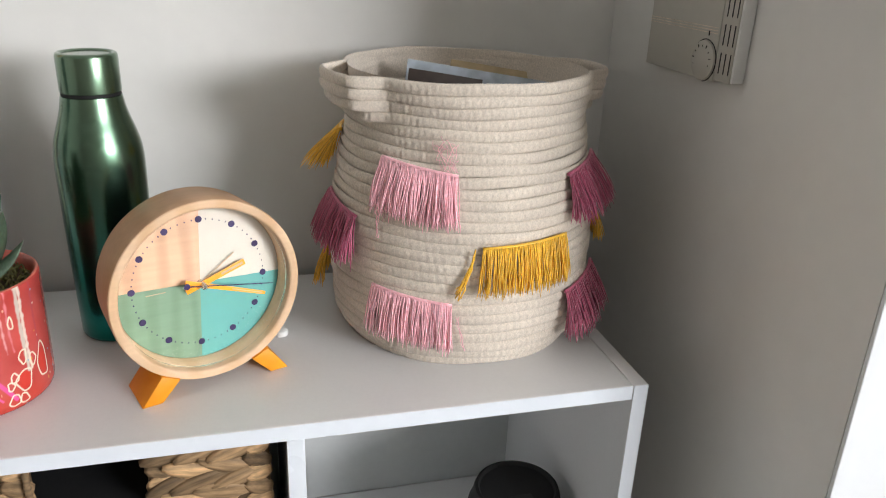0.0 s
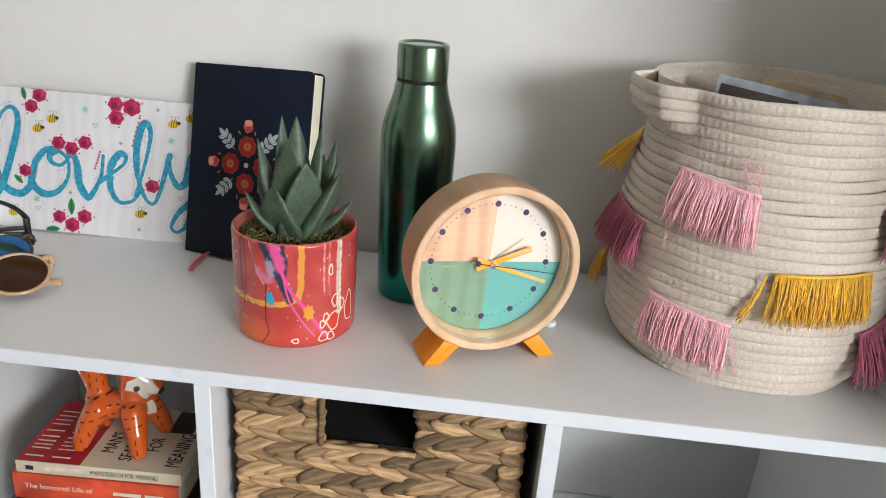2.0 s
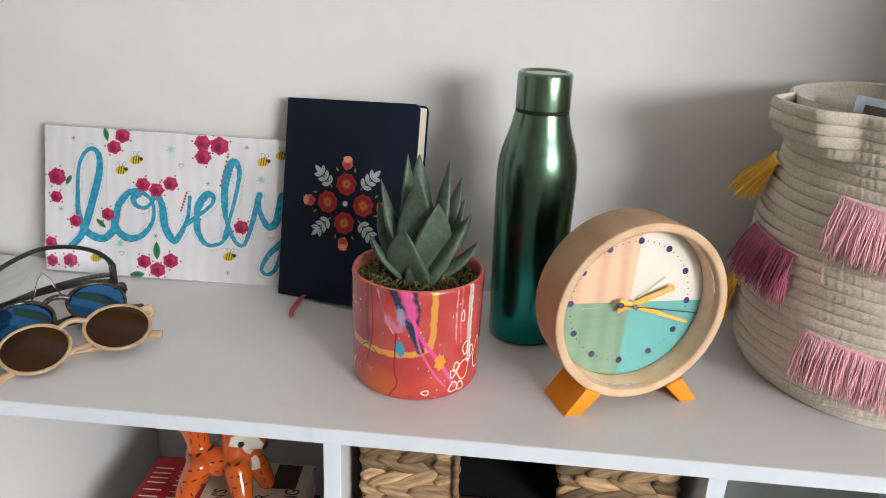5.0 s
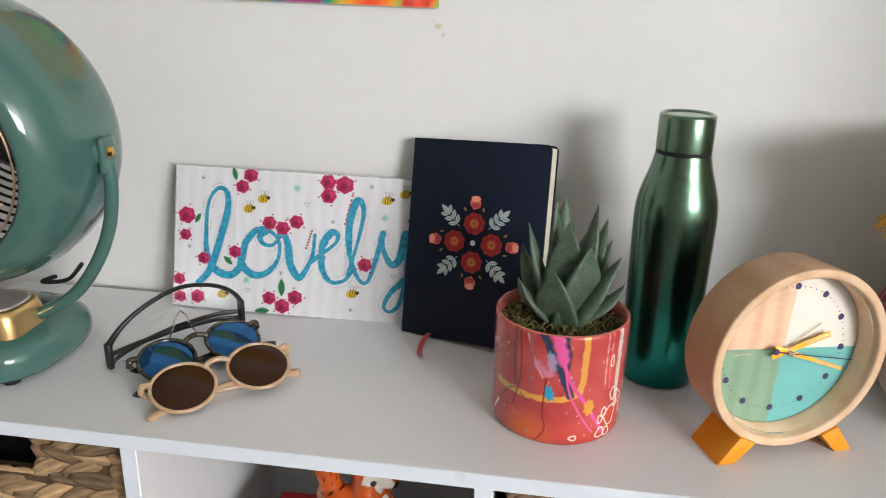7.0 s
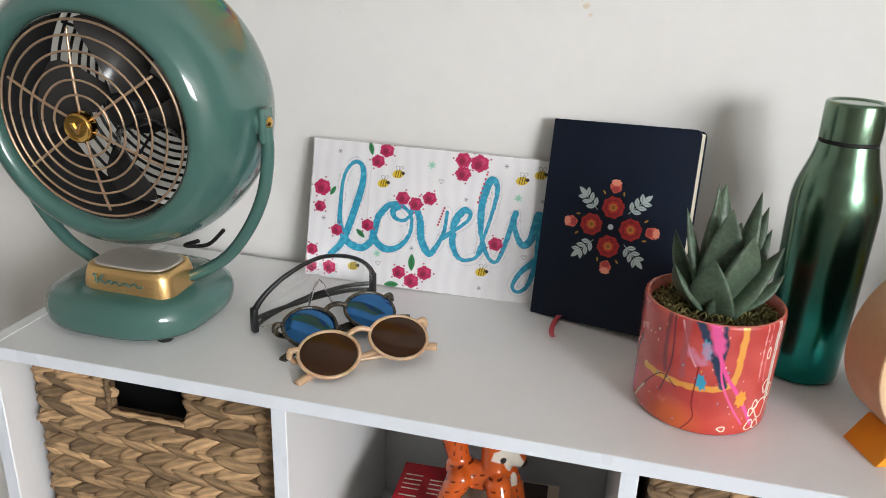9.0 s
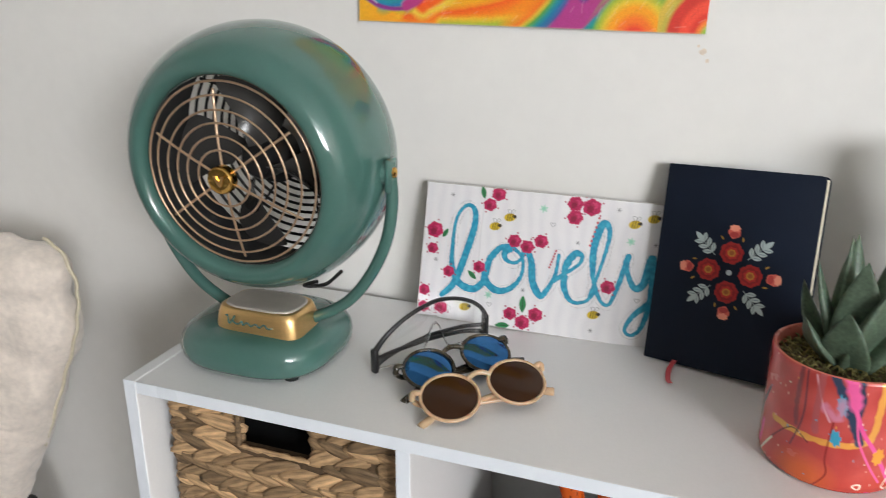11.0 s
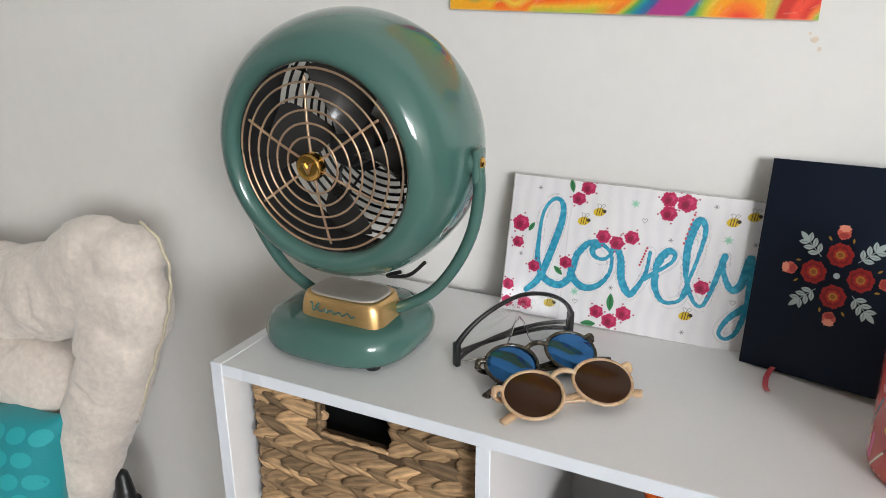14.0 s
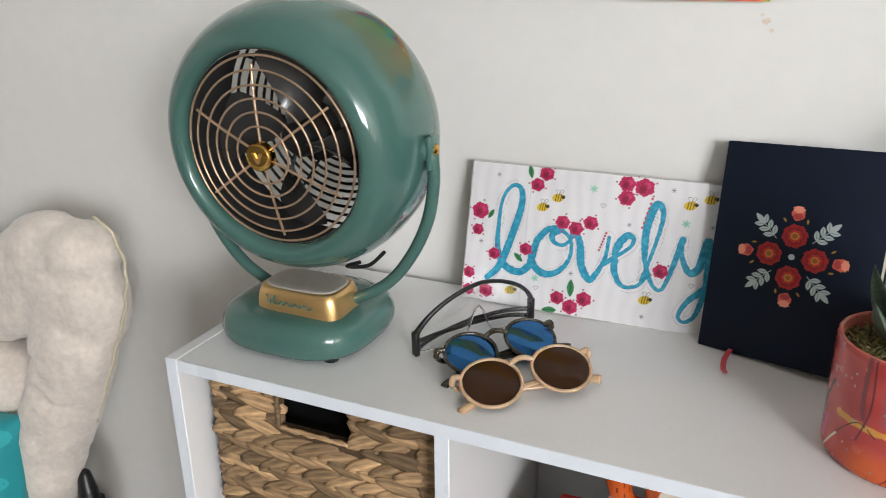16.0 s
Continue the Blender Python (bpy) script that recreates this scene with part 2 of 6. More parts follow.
# ---- materials ----
def material(name, base, rough=0.5, metal=0.0, grain=0.08, grain_size=0.01, stain=0.05, stain_size=0.12, bump=0.1, bump_size=None,
             bump_depth=0.001, coat=0.0, spread=0.0, stretch=(1, 1, 1), sheen=0.0, rough_spread=0.06, attribute="", specular=0.5, subsurface=0.0, island=0.0):
    """A surface with grain and stains at two sizes (metres), fine relief, and a spread of tone from piece to piece."""
    m = bpy.data.materials.new(name)
    m.use_nodes = True
    nt = m.node_tree
    nodes, links = nt.nodes, nt.links
    b = nodes["Principled BSDF"]
    b.inputs["Roughness"].default_value, b.inputs["Metallic"].default_value = rough, metal
    b.inputs["Specular IOR Level"].default_value = specular
    if coat:
        b.inputs["Coat Weight"].default_value, b.inputs["Coat Roughness"].default_value = coat, 0.08
    if sheen:
        b.inputs["Sheen Weight"].default_value, b.inputs["Sheen Roughness"].default_value = sheen, 0.6
    if subsurface:
        b.inputs["Subsurface Weight"].default_value, b.inputs["Subsurface Scale"].default_value = subsurface, 0.006
    co = nodes.new("ShaderNodeTexCoord")
    mp = nodes.new("ShaderNodeMapping")
    mp.inputs["Scale"].default_value = stretch
    links.new(co.outputs["Object"], mp.inputs["Vector"])

    def cloudy(size, detail):
        n = nodes.new("ShaderNodeTexNoise")
        n.inputs["Scale"].default_value, n.inputs["Detail"].default_value = 1 / size, detail
        links.new(mp.outputs[0], n.inputs["Vector"])
        return n.outputs["Fac"]

    def ranged(socket, low, high):
        r = nodes.new("ShaderNodeMapRange")
        r.inputs[1].default_value, r.inputs[2].default_value, r.inputs[3].default_value, r.inputs[4].default_value = 0.3, 0.7, low, high
        links.new(socket, r.inputs[0])
        return r.outputs[0]

    def times(a, c):
        k = nodes.new("ShaderNodeMath")
        k.operation = "MULTIPLY"
        links.new(a, k.inputs[0])
        links.new(c, k.inputs[1])
        return k.outputs[0]

    fine, broad = cloudy(grain_size, 4), cloudy(stain_size, 3)
    tone = times(ranged(fine, 1 - grain, 1 + grain), ranged(broad, 1 - stain, 1 + stain))
    if spread:
        info = nodes.new("ShaderNodeObjectInfo")
        r = nodes.new("ShaderNodeMapRange")
        r.inputs[3].default_value, r.inputs[4].default_value = 1 - spread, 1 + spread
        links.new(info.outputs["Random"], r.inputs[0])
        tone = times(tone, r.outputs[0])
    if island:
        info = nodes.new("ShaderNodeNewGeometry")
        r = nodes.new("ShaderNodeMapRange")
        r.inputs[3].default_value, r.inputs[4].default_value = 1 - island, 1 + island
        links.new(info.outputs["Random Per Island"], r.inputs[0])
        tone = times(tone, r.outputs[0])
    mix = nodes.new("ShaderNodeVectorMath")
    mix.operation = "SCALE"
    if attribute:
        at = nodes.new("ShaderNodeAttribute")
        at.attribute_name = attribute
        links.new(at.outputs["Color"], mix.inputs[0])
    else:
        mix.inputs[0].default_value = base
    links.new(tone, mix.inputs["Scale"])
    links.new(mix.outputs[0], b.inputs["Base Color"])
    links.new(ranged(broad, rough - rough_spread, rough + rough_spread), b.inputs["Roughness"])
    if bump:
        bp = nodes.new("ShaderNodeBump")
        bp.inputs["Strength"].default_value, bp.inputs["Distance"].default_value = bump, bump_depth
        links.new(cloudy(bump_size or grain_size, 4), bp.inputs["Height"])
        links.new(bp.outputs[0], b.inputs["Normal"])
    return m


def graded(m, axis, stops):
    """Colours that change along an axis of the object: (metres, colour) pairs."""
    nt = m.node_tree
    co = nt.nodes.new("ShaderNodeTexCoord")
    sp = nt.nodes.new("ShaderNodeSeparateXYZ")
    nt.links.new(co.outputs["Object"], sp.inputs[0])
    r = nt.nodes.new("ShaderNodeMapRange")
    r.inputs[1].default_value, r.inputs[2].default_value = stops[0][0], stops[-1][0]
    nt.links.new(sp.outputs[axis], r.inputs[0])
    ramp = nt.nodes.new("ShaderNodeValToRGB")
    span = stops[-1][0] - stops[0][0]
    for k, (p, c) in enumerate(stops):
        e = ramp.color_ramp.elements[k] if k < 2 else ramp.color_ramp.elements.new(1)
        e.position = (p - stops[0][0]) / span
        e.color = (*c, 1)
    nt.links.new(r.outputs[0], ramp.inputs[0])
    scale = next(n for n in nt.nodes if n.bl_idname == "ShaderNodeVectorMath")
    nt.links.new(ramp.outputs[0], scale.inputs[0])
    return m


def wood(name, base, dark, ring=0.012, rough=0.5):
    """Pale wood with long grain along x."""
    m = material(name, base, rough, grain=0.05, grain_size=0.004, stain=0.06, stain_size=0.05, bump=0.06, stretch=(0.12, 1, 1))
    nt = m.node_tree
    co = nt.nodes.new("ShaderNodeTexCoord")
    mp = nt.nodes.new("ShaderNodeMapping")
    mp.inputs["Scale"].default_value = (1.0, 0.3, 0.14)
    wv = nt.nodes.new("ShaderNodeTexWave")
    wv.inputs["Scale"].default_value, wv.inputs["Distortion"].default_value = 0.11 / ring, 7.0
    wv.inputs["Detail"].default_value, wv.inputs["Detail Scale"].default_value = 2.0, 1.2
    ramp = nt.nodes.new("ShaderNodeValToRGB")
    ramp.color_ramp.elements[0].color, ramp.color_ramp.elements[1].color = (*base, 1), (*dark, 1)
    ramp.color_ramp.elements[0].position, ramp.color_ramp.elements[1].position = 0.35, 1.0
    nt.links.new(co.outputs["Object"], mp.inputs[0])
    nt.links.new(mp.outputs[0], wv.inputs[0])
    nt.links.new(wv.outputs["Fac"], ramp.inputs[0])
    scale = next(n for n in nt.nodes if n.bl_idname == "ShaderNodeVectorMath")
    nt.links.new(ramp.outputs[0], scale.inputs[0])
    return m


def glass(name, colour=(1, 1, 1), rough=0.0, ior=1.45):
    m = bpy.data.materials.new(name)
    m.use_nodes = True
    b = m.node_tree.nodes["Principled BSDF"]
    b.inputs["Base Color"].default_value = (*colour, 1)
    b.inputs["Transmission Weight"].default_value, b.inputs["Roughness"].default_value, b.inputs["IOR"].default_value = 1, rough, ior
    return m


WALL_PAINT = material("wall_paint", (0.80, 0.785, 0.755), 0.62, grain=0.012, grain_size=0.02, stain=0.02, stain_size=0.5, bump=0.12, bump_size=0.004, bump_depth=0.0006)
CEILING_PAINT = material("ceiling_paint", (0.82, 0.82, 0.80), 0.8, grain=0.01, stain=0.02, stain_size=0.6, bump=0.05)
# invented tone for walls out of view, sets how much light bounces back
ROOM_PAINT = material("bounce_taupe", (0.62, 0.585, 0.54), 0.7, grain=0.02, stain=0.04, stain_size=0.5, bump=0.1, bump_size=0.004)
# kept dark to hold down light bounced up from the floor
CARPET = material("carpet", (0.13, 0.115, 0.10), 0.95, grain=0.25, grain_size=0.006, stain=0.1, stain_size=0.4, bump=0.6, bump_depth=0.004, sheen=0.3)
GLOSS_WHITE = material("gloss_trim_paint", (0.80, 0.82, 0.84), 0.35, grain=0.01, stain=0.02, bump=0.03)
MELAMINE = material("white_melamine", (0.79, 0.785, 0.785), 0.34, grain=0.012, grain_size=0.003, stain=0.02, stain_size=0.2, bump=0.08, bump_size=0.0012, bump_depth=0.0002, rough_spread=0.05)
# bluish tint puts the cool daylight on the front edges into the colour
EDGING = material("light_tinted_edge_band", (0.80, 0.84, 0.90), 0.3, grain=0.01, stain=0.015, bump=0.02)
HARDBOARD = material("grey_white_backing", (0.62, 0.63, 0.63), 0.5, grain=0.02, stain=0.03, bump=0.05)
ROPE = material("cotton_rope", (0.71, 0.62, 0.525), 0.92, grain=0.14, grain_size=0.0016, stain=0.05, stain_size=0.05, bump=0.5, bump_size=0.0009, bump_depth=0.0006, sheen=0.25, spread=0.03)
PINK = material("pink_thread", (1.0, 0.52, 0.585), 0.45, grain=0.15, grain_size=0.002, stain=0.1, stain_size=0.01, bump=0, sheen=0.4, island=0.32)
PLUM = material("plum_thread", (0.48, 0.09, 0.175), 0.5, grain=0.15, grain_size=0.002, stain=0.1, stain_size=0.01, bump=0, sheen=0.3, island=0.32)
YELLOW = material("yellow_thread", (0.92, 0.52, 0.03), 0.5, grain=0.15, grain_size=0.002, stain=0.1, stain_size=0.01, bump=0, sheen=0.2, island=0.28)
SEAGRASS = material("dried_water_hyacinth", (0.37, 0.235, 0.122), 0.66, grain=0.42, grain_size=0.003, stain=0.25, stain_size=0.03, bump=0.7, bump_size=0.0018, bump_depth=0.0012, spread=0.6, stretch=(0.12, 1, 1))
SEAGRASS_CORE = material("woven_basket_core", (0.10, 0.06, 0.03), 0.8, grain=0.3, grain_size=0.004, bump=0.5)
BLACK_LINING = material("black_fabric_lining", (0.008, 0.008, 0.009), 0.9, grain=0.1, bump=0.1)
GREEN_ENAMEL = material("green_enamel", (0.060, 0.142, 0.121), 0.11, grain=0.015, grain_size=0.004, stain=0.03, stain_size=0.06, bump=0.02, bump_size=0.02, coat=0.4, rough_spread=0.03)
BRASS_WIRE = material("champagne_wire", (0.62, 0.43, 0.29), 0.34, metal=0.75, grain=0.05, bump=0.02)
GOLD = material("brushed_gold", (0.72, 0.47, 0.20), 0.32, metal=0.9, grain=0.06, grain_size=0.002, stretch=(0.1, 1, 1), bump=0.08)
POLISHED_GOLD = material("polished_gold", (0.75, 0.45, 0.12), 0.14, metal=1.0, grain=0.03, bump=0.02)
DARK_PLASTIC = material("smoky_dark_plastic", (0.055, 0.052, 0.05), 0.22, grain=0.05, bump=0.03)
BLACK = material("black_plastic", (0.012, 0.012, 0.013), 0.35, grain=0.08, bump=0.05)
BLACK_RUBBER = material("black_rubber", (0.008, 0.008, 0.008), 0.7, grain=0.08, bump=0.1)
ART = material("painted_art", (1, 1, 1), 0.62, grain=0.02, grain_size=0.0015, stain=0.02, stain_size=0.03, bump=0.25, bump_size=0.0015, bump_depth=0.0004, attribute="Art")
ART_GLOSS = material("glazed_art", (1, 1, 1), 0.22, grain=0.02, grain_size=0.003, stain=0.02, stain_size=0.03, bump=0.05, attribute="Art", coat=0.5)
CARD_EDGE = material("cardboard_edge", (0.42, 0.36, 0.28), 0.9, grain=0.2, grain_size=0.002, bump=0.3)
NAVY = material("navy_book_cloth", (0.0065, 0.0115, 0.025), 0.6, specular=0.2, grain=0.1, grain_size=0.0012, stain=0.12, stain_size=0.05, bump=0.3, bump_size=0.0008, bump_depth=0.0002)
PAGES = material("cream_pages", (0.74, 0.68, 0.53), 0.85, grain=0.12, grain_size=0.0012, stretch=(1, 1, 0.05), bump=0.4, bump_size=0.0008)
RED_RIBBON = material("red_ribbon", (0.55, 0.012, 0.03), 0.5, grain=0.1, grain_size=0.001, bump=0.2, sheen=0.3)
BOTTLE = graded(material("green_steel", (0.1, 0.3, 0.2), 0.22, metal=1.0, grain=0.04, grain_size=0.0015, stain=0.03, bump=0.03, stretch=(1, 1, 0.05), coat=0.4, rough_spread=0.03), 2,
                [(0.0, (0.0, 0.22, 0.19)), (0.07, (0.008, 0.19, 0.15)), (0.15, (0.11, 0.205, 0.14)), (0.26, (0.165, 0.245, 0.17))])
MOSS = material("dried_moss", (0.17, 0.15, 0.05), 0.9, grain=0.3, grain_size=0.002, bump=0.4, island=0.55)
SUCCULENT = material("succulent_leaf", (0.074, 0.112, 0.072), 0.5, grain=0.25, grain_size=0.003, stain=0.25, stain_size=0.02, bump=0.12, bump_size=0.004, spread=0.12, subsurface=0.1)
BEECH = wood("beech_wood", (0.58, 0.35, 0.20), (0.52, 0.30, 0.16))
BEECH_LIGHT = wood("pale_beech_rim", (0.76, 0.52, 0.33), (0.70, 0.45, 0.26))
DIAL_WOOD = wood("dial_wood", (0.55, 0.355, 0.225), (0.47, 0.285, 0.175), 0.008)
DIAL_SAGE = wood("dial_sage_wood", (0.165, 0.26, 0.17), (0.14, 0.225, 0.14), 0.006)
DIAL_TEAL = material("dial_teal", (0.10, 0.32, 0.29), 0.6, grain=0.02, bump=0.03)
DIAL_WHITE = material("dial_cream", (0.55, 0.51, 0.44), 0.6, grain=0.02, bump=0.03)
INDIGO = material("indigo_ink", (0.020, 0.008, 0.065), 0.6, grain=0.05, bump=0)
ORANGE = material("orange_paint", (0.85, 0.315, 0.008), 0.42, grain=0.02, stain=0.04, bump=0.06)
TAN_HAND = material("tan_hand", (0.45, 0.35, 0.22), 0.5, grain=0.04, bump=0)
NICKEL = material("nickel", (0.65, 0.62, 0.58), 0.2, metal=1.0, grain=0.03, bump=0.02)
CLEAR = glass("clear_pane", ior=1.12)
CLEAR_PLASTIC = glass("clear_polycarbonate", (0.97, 0.985, 0.985), 0.01, 1.5)
CREAM_ACETATE = material("cream_acetate", (0.52, 0.345, 0.205), 0.28, grain=0.06, grain_size=0.004, stain=0.12, stain_size=0.02, bump=0.03, coat=0.3, subsurface=0.15)
TORTOISE = material("tortoise_acetate", (0.038, 0.030, 0.018), 0.22, grain=0.85, grain_size=0.006, stain=0.5, stain_size=0.012, bump=0.02, coat=0.4)
BROWN_LENS = material("brown_lens", (0.035, 0.014, 0.006), 0.10, grain=0.02, bump=0, specular=0.25, rough_spread=0.01)
BLUE_LENS = material("blue_mirror_lens", (0.03, 0.13, 0.32), 0.08, metal=0.85, grain=0.03, stain=0.15, stain_size=0.02, bump=0, rough_spread=0.02)
FLEECE = material("cream_fleece", (0.72, 0.635, 0.56), 0.95, grain=0.09, grain_size=0.008, stain=0.05, stain_size=0.05, bump=0.4, bump_size=0.007, bump_depth=0.0025, sheen=0.4)
PIPING = material("yellowed_piping", (0.63, 0.56, 0.42), 0.8, grain=0.1, bump=0.3)
TURQUOISE = material("turquoise_cloth", (0.0, 0.27, 0.30), 0.7, grain=0.06, grain_size=0.002, bump=0.3, sheen=0.15)
TURQUOISE_LIGHT = material("light_turquoise_print", (0.02, 0.38, 0.41), 0.7, grain=0.05, grain_size=0.002, bump=0.2)
FOX_GLAZE = material("orange_glaze", (1, 1, 1), 0.14, grain=0.03, stain=0.06, stain_size=0.02, bump=0.03, attribute="Art", coat=0.8)
RED_COVER = material("red_book_cover", (0.42, 0.012, 0.022), 0.4, grain=0.03, stain=0.05, bump=0.05)
CREAM_COVER = material("cream_book_cover", (0.66, 0.58, 0.44), 0.5, grain=0.03, stain=0.06, bump=0.05)
FLAME_COVER = material("orange_red_cover", (0.60, 0.075, 0.032), 0.38, grain=0.25, grain_size=0.03, stain=0.35, stain_size=0.05, bump=0.03)
BLACK_INK = material("black_ink", (0.02, 0.018, 0.016), 0.6, grain=0.03, bump=0)
WHITE_INK = material("white_ink", (0.72, 0.66, 0.54), 0.6, grain=0.03, bump=0)
STAT_PLASTIC = material("ivory_plastic", (0.52, 0.495, 0.44), 0.45, grain=0.015, stain=0.03, bump=0.04)
STAT_SIDE = material("white_plastic", (0.76, 0.76, 0.74), 0.4, grain=0.015, stain=0.03, bump=0.04)
PINK_GLAZE = material("pink_glaze", (0.62, 0.18, 0.24), 0.3, grain=0.03, bump=0.02)
TEAL_GLAZE = material("teal_glaze", (0.01, 0.19, 0.17), 0.3, grain=0.03, bump=0.02)
BLUE_SLEEVE = material("blue_sleeve", (0.05, 0.18, 0.42), 0.4, grain=0.03, bump=0.02)
LIME_SLEEVE = material("lime_sleeve", (0.45, 0.50, 0.06), 0.4, grain=0.03, bump=0.02)
PAPER_BLUE = material("glossy_blue_grey_paper", (0.42, 0.47, 0.53), 0.2, grain=0.2, grain_size=0.02, stain=0.2, stain_size=0.04, bump=0.1)
PAPER_TAN = material("tan_paper", (0.50, 0.38, 0.22), 0.5, grain=0.15, grain_size=0.02, bump=0.1)
PAPER_DARK = material("dark_brown_print", (0.045, 0.03, 0.024), 0.4, grain=0.2, bump=0.05)
SCUFF = material("bare_plaster", (0.74, 0.64, 0.53), 0.9, grain=0.15, bump=0.3)

# ---- the room ----
def structure(name, bm, mat, label, smooth=None):
    return tagged(mesh_object(name, bm, mat, smooth), label, "", "", "structure")


EAST = 5.45         # the far right of the room
structure("floor", boxed(-2.4, EAST + 0.12, -4.0, WALL + 0.12, -0.1, 0.0), CARPET, "fawn carpet floor under the white shelf unit")
structure("ceiling", boxed(-2.4, EAST + 0.12, -4.0, WALL + 0.12, 2.4, 2.5), CEILING_PAINT, "plain white painted ceiling of the room")
structure("wall_back", boxed(-2.4, EAST, WALL, WALL + 0.12, 0, 2.4), WALL_PAINT, "off-white painted wall behind the shelf unit")
# out of view; left white so it bounces fill onto the wall return
structure("wall_left", boxed(-2.4, -2.28, -3.9, WALL, 0, 2.4), WALL_PAINT, "off-white painted wall beyond the armchair")
structure("wall_east", boxed(EAST, EAST + 0.12, -3.9, WALL, 0, 2.4), ROOM_PAINT, "unseen taupe end wall added to set the bounced light")
structure("wall_right", boxed(SIDE, SIDE + 0.10, -0.1310, WALL, 0, 2.4), WALL_PAINT, "short off-white wall return beside the shelf unit")
structure("trim", boxed(SIDE + 0.0002, SIDE + 0.0998, -0.1350, -0.1312, 0, 2.4, 0.001), GLOSS_WHITE, "gloss white trim on the end of the wall return")
WINDOWS = ((2.98, 5.18),)
bm = bmesh.new()
for a, b in ((-2.28, 2.98), (5.18, EAST)):
    box(bm, a, b, -3.9, -3.78, 0, 2.4)
for a, b in WINDOWS:
    box(bm, a, b, -3.9, -3.78, 0, 1.10)
    box(bm, a, b, -3.9, -3.78, 2.3, 2.4)
structure("wall_front", bm, ROOM_PAINT, "unseen taupe wall with a wide window opening, toned for bounced light")
for n, (a, b) in enumerate(WINDOWS):
    window = thing("window_%d" % (n + 1), "white framed window with a middle mullion", "", None, "", "structure")
    for x0, x1, z0, z1 in ((a, a + 0.06, 1.10, 2.3), (b - 0.06, b, 1.10, 2.3), (a + 0.06, b - 0.06, 1.10, 1.16), (a + 0.06, b - 0.06, 2.24, 2.3)):
        part("window_frame", boxed(x0, x1, -3.80, -3.76, z0, z1, 0.004), GLOSS_WHITE, window)
    part("mullion", boxed((a + b) / 2 - 0.03, (a + b) / 2 + 0.03, -3.80, -3.76, 1.16, 2.24, 0.004), GLOSS_WHITE, window)
    part("window_sill", boxed(a - 0.04, b + 0.04, -3.78, -3.68, 1.07, 1.098, 0.004), GLOSS_WHITE, window)
structure("baseboard_1", boxed(-2.28, SIDE, WALL - 0.014, WALL, 0, 0.06, 0.003), GLOSS_WHITE, "white painted baseboard along the wall")
structure("baseboard_2", boxed(-2.28, -2.266, -3.78, WALL - 0.014, 0, 0.09, 0.003), GLOSS_WHITE, "white painted baseboard along the wall")

# ---- the cube shelf ----
TH, PITCH, WIDE, DEEP = 0.0142, 0.2998, 1.2130, 0.290
shelf = thing("cube_shelf", "white laminate cube shelf unit against the wall", "shelf unit", pose(0, 0, 0))


def board(name, x0, x1, y0, y1, z0, z1, mat=None, bevel=0.0007):
    ob = part(name, boxed(x0, x1, y0, y1, z0, z1, bevel, 1), mat or MELAMINE, shelf)
    if y0 < 0.01:
        # front strip whose tint imitates cool light falling on the board's edge
        part("edge_band", boxed(x0 + 0.0002, x1 - 0.0002, y0 - 0.0006, y0 - 0.00005, z0 + 0.0002, z1 - 0.0002, 0.0002, 1), EDGING, ob, "white edge band tinted bluish for the cool front light")
    return ob


board("side_panel", 0, TH, 0, DEEP, 0, T)
board("side_panel", WIDE - TH, WIDE, 0, DEEP, 0, T)
board("top_panel", TH + 0.0003, WIDE - TH - 0.0003, 0.0006, DEEP, T - TH, T - 0.0003)
MID = T - TH - 0.2978
for k in range(4):
    x0, x1 = TH + k * PITCH + 0.0003, (k + 1) * PITCH - 0.0003
    board("shelf_board", x0, x1, 0.002, DEEP - 0.004, MID - TH, MID)
    board("bottom_board", x0, x1, 0.002, DEEP - 0.004, 0.006, 0.006 + TH)
    board("back_panel", x0, x1, DEEP - 0.0035, DEEP, 0.006 + TH, MID - TH, HARDBOARD, 0)
    board("back_panel", x0, x1, DEEP - 0.0035, DEEP, MID, T - TH, HARDBOARD, 0)
for k in (1, 2, 3):
    board("divider", k * PITCH, k * PITCH + TH, 0.0015, DEEP - 0.004, 0.006, T - TH - 0.0002)

# ---- on the wall ----
stat = thing("thermostat", "ivory plastic wall thermostat with a round dial", "thermostat", pose(SIDE, 0, 0.868, 0, 0, 0))
part("body", boxed(-0.013, -0.0005, 0.0855, 0.2040, 0.000, 0.135, 0.002), STAT_PLASTIC, stat)
part("vent_block", boxed(-0.013, -0.0005, 0.0612, 0.0850, 0.002, 0.135, 0.002), STAT_PLASTIC, stat)
part("side_cap", boxed(-0.0125, -0.0005, 0.0575, 0.0608, 0.003, 0.135, 0.0014), STAT_SIDE, stat, "white plastic side cap")
for k in range(3):
    for z in (0.009, 0.0327, 0.0564, 0.0801, 0.1038):
        part("vent_slot", boxed(-0.0134, -0.0127, 0.0632 + k * 0.0070, 0.0644 + k * 0.0070, z, z + 0.0175), BLACK, stat)
DIAL = (-0.0128, 0.1020, 0.0170)
part("dial", revolve("dial", [(0, 0.0), (0.0172, 0.0), (0.0172, 0.0022), (0.0160, 0.0032), (0, 0.0036)], 48, pose(*DIAL, 0, -90, 0)), STAT_PLASTIC, stat)
part("dial_ring", tube("ring", [(DIAL[0] - 0.0004, DIAL[1] + 0.0182 * math.cos(a), DIAL[2] + 0.0182 * math.sin(a)) for a in np.linspace(-0.6, 4.6, 40)], 0.0005, 5), BLACK, stat)
part("dial_pointer", boxed(-0.0138, -0.0127, 0.0995, 0.1001, 0.0385, 0.0425), BLACK_INK, stat)
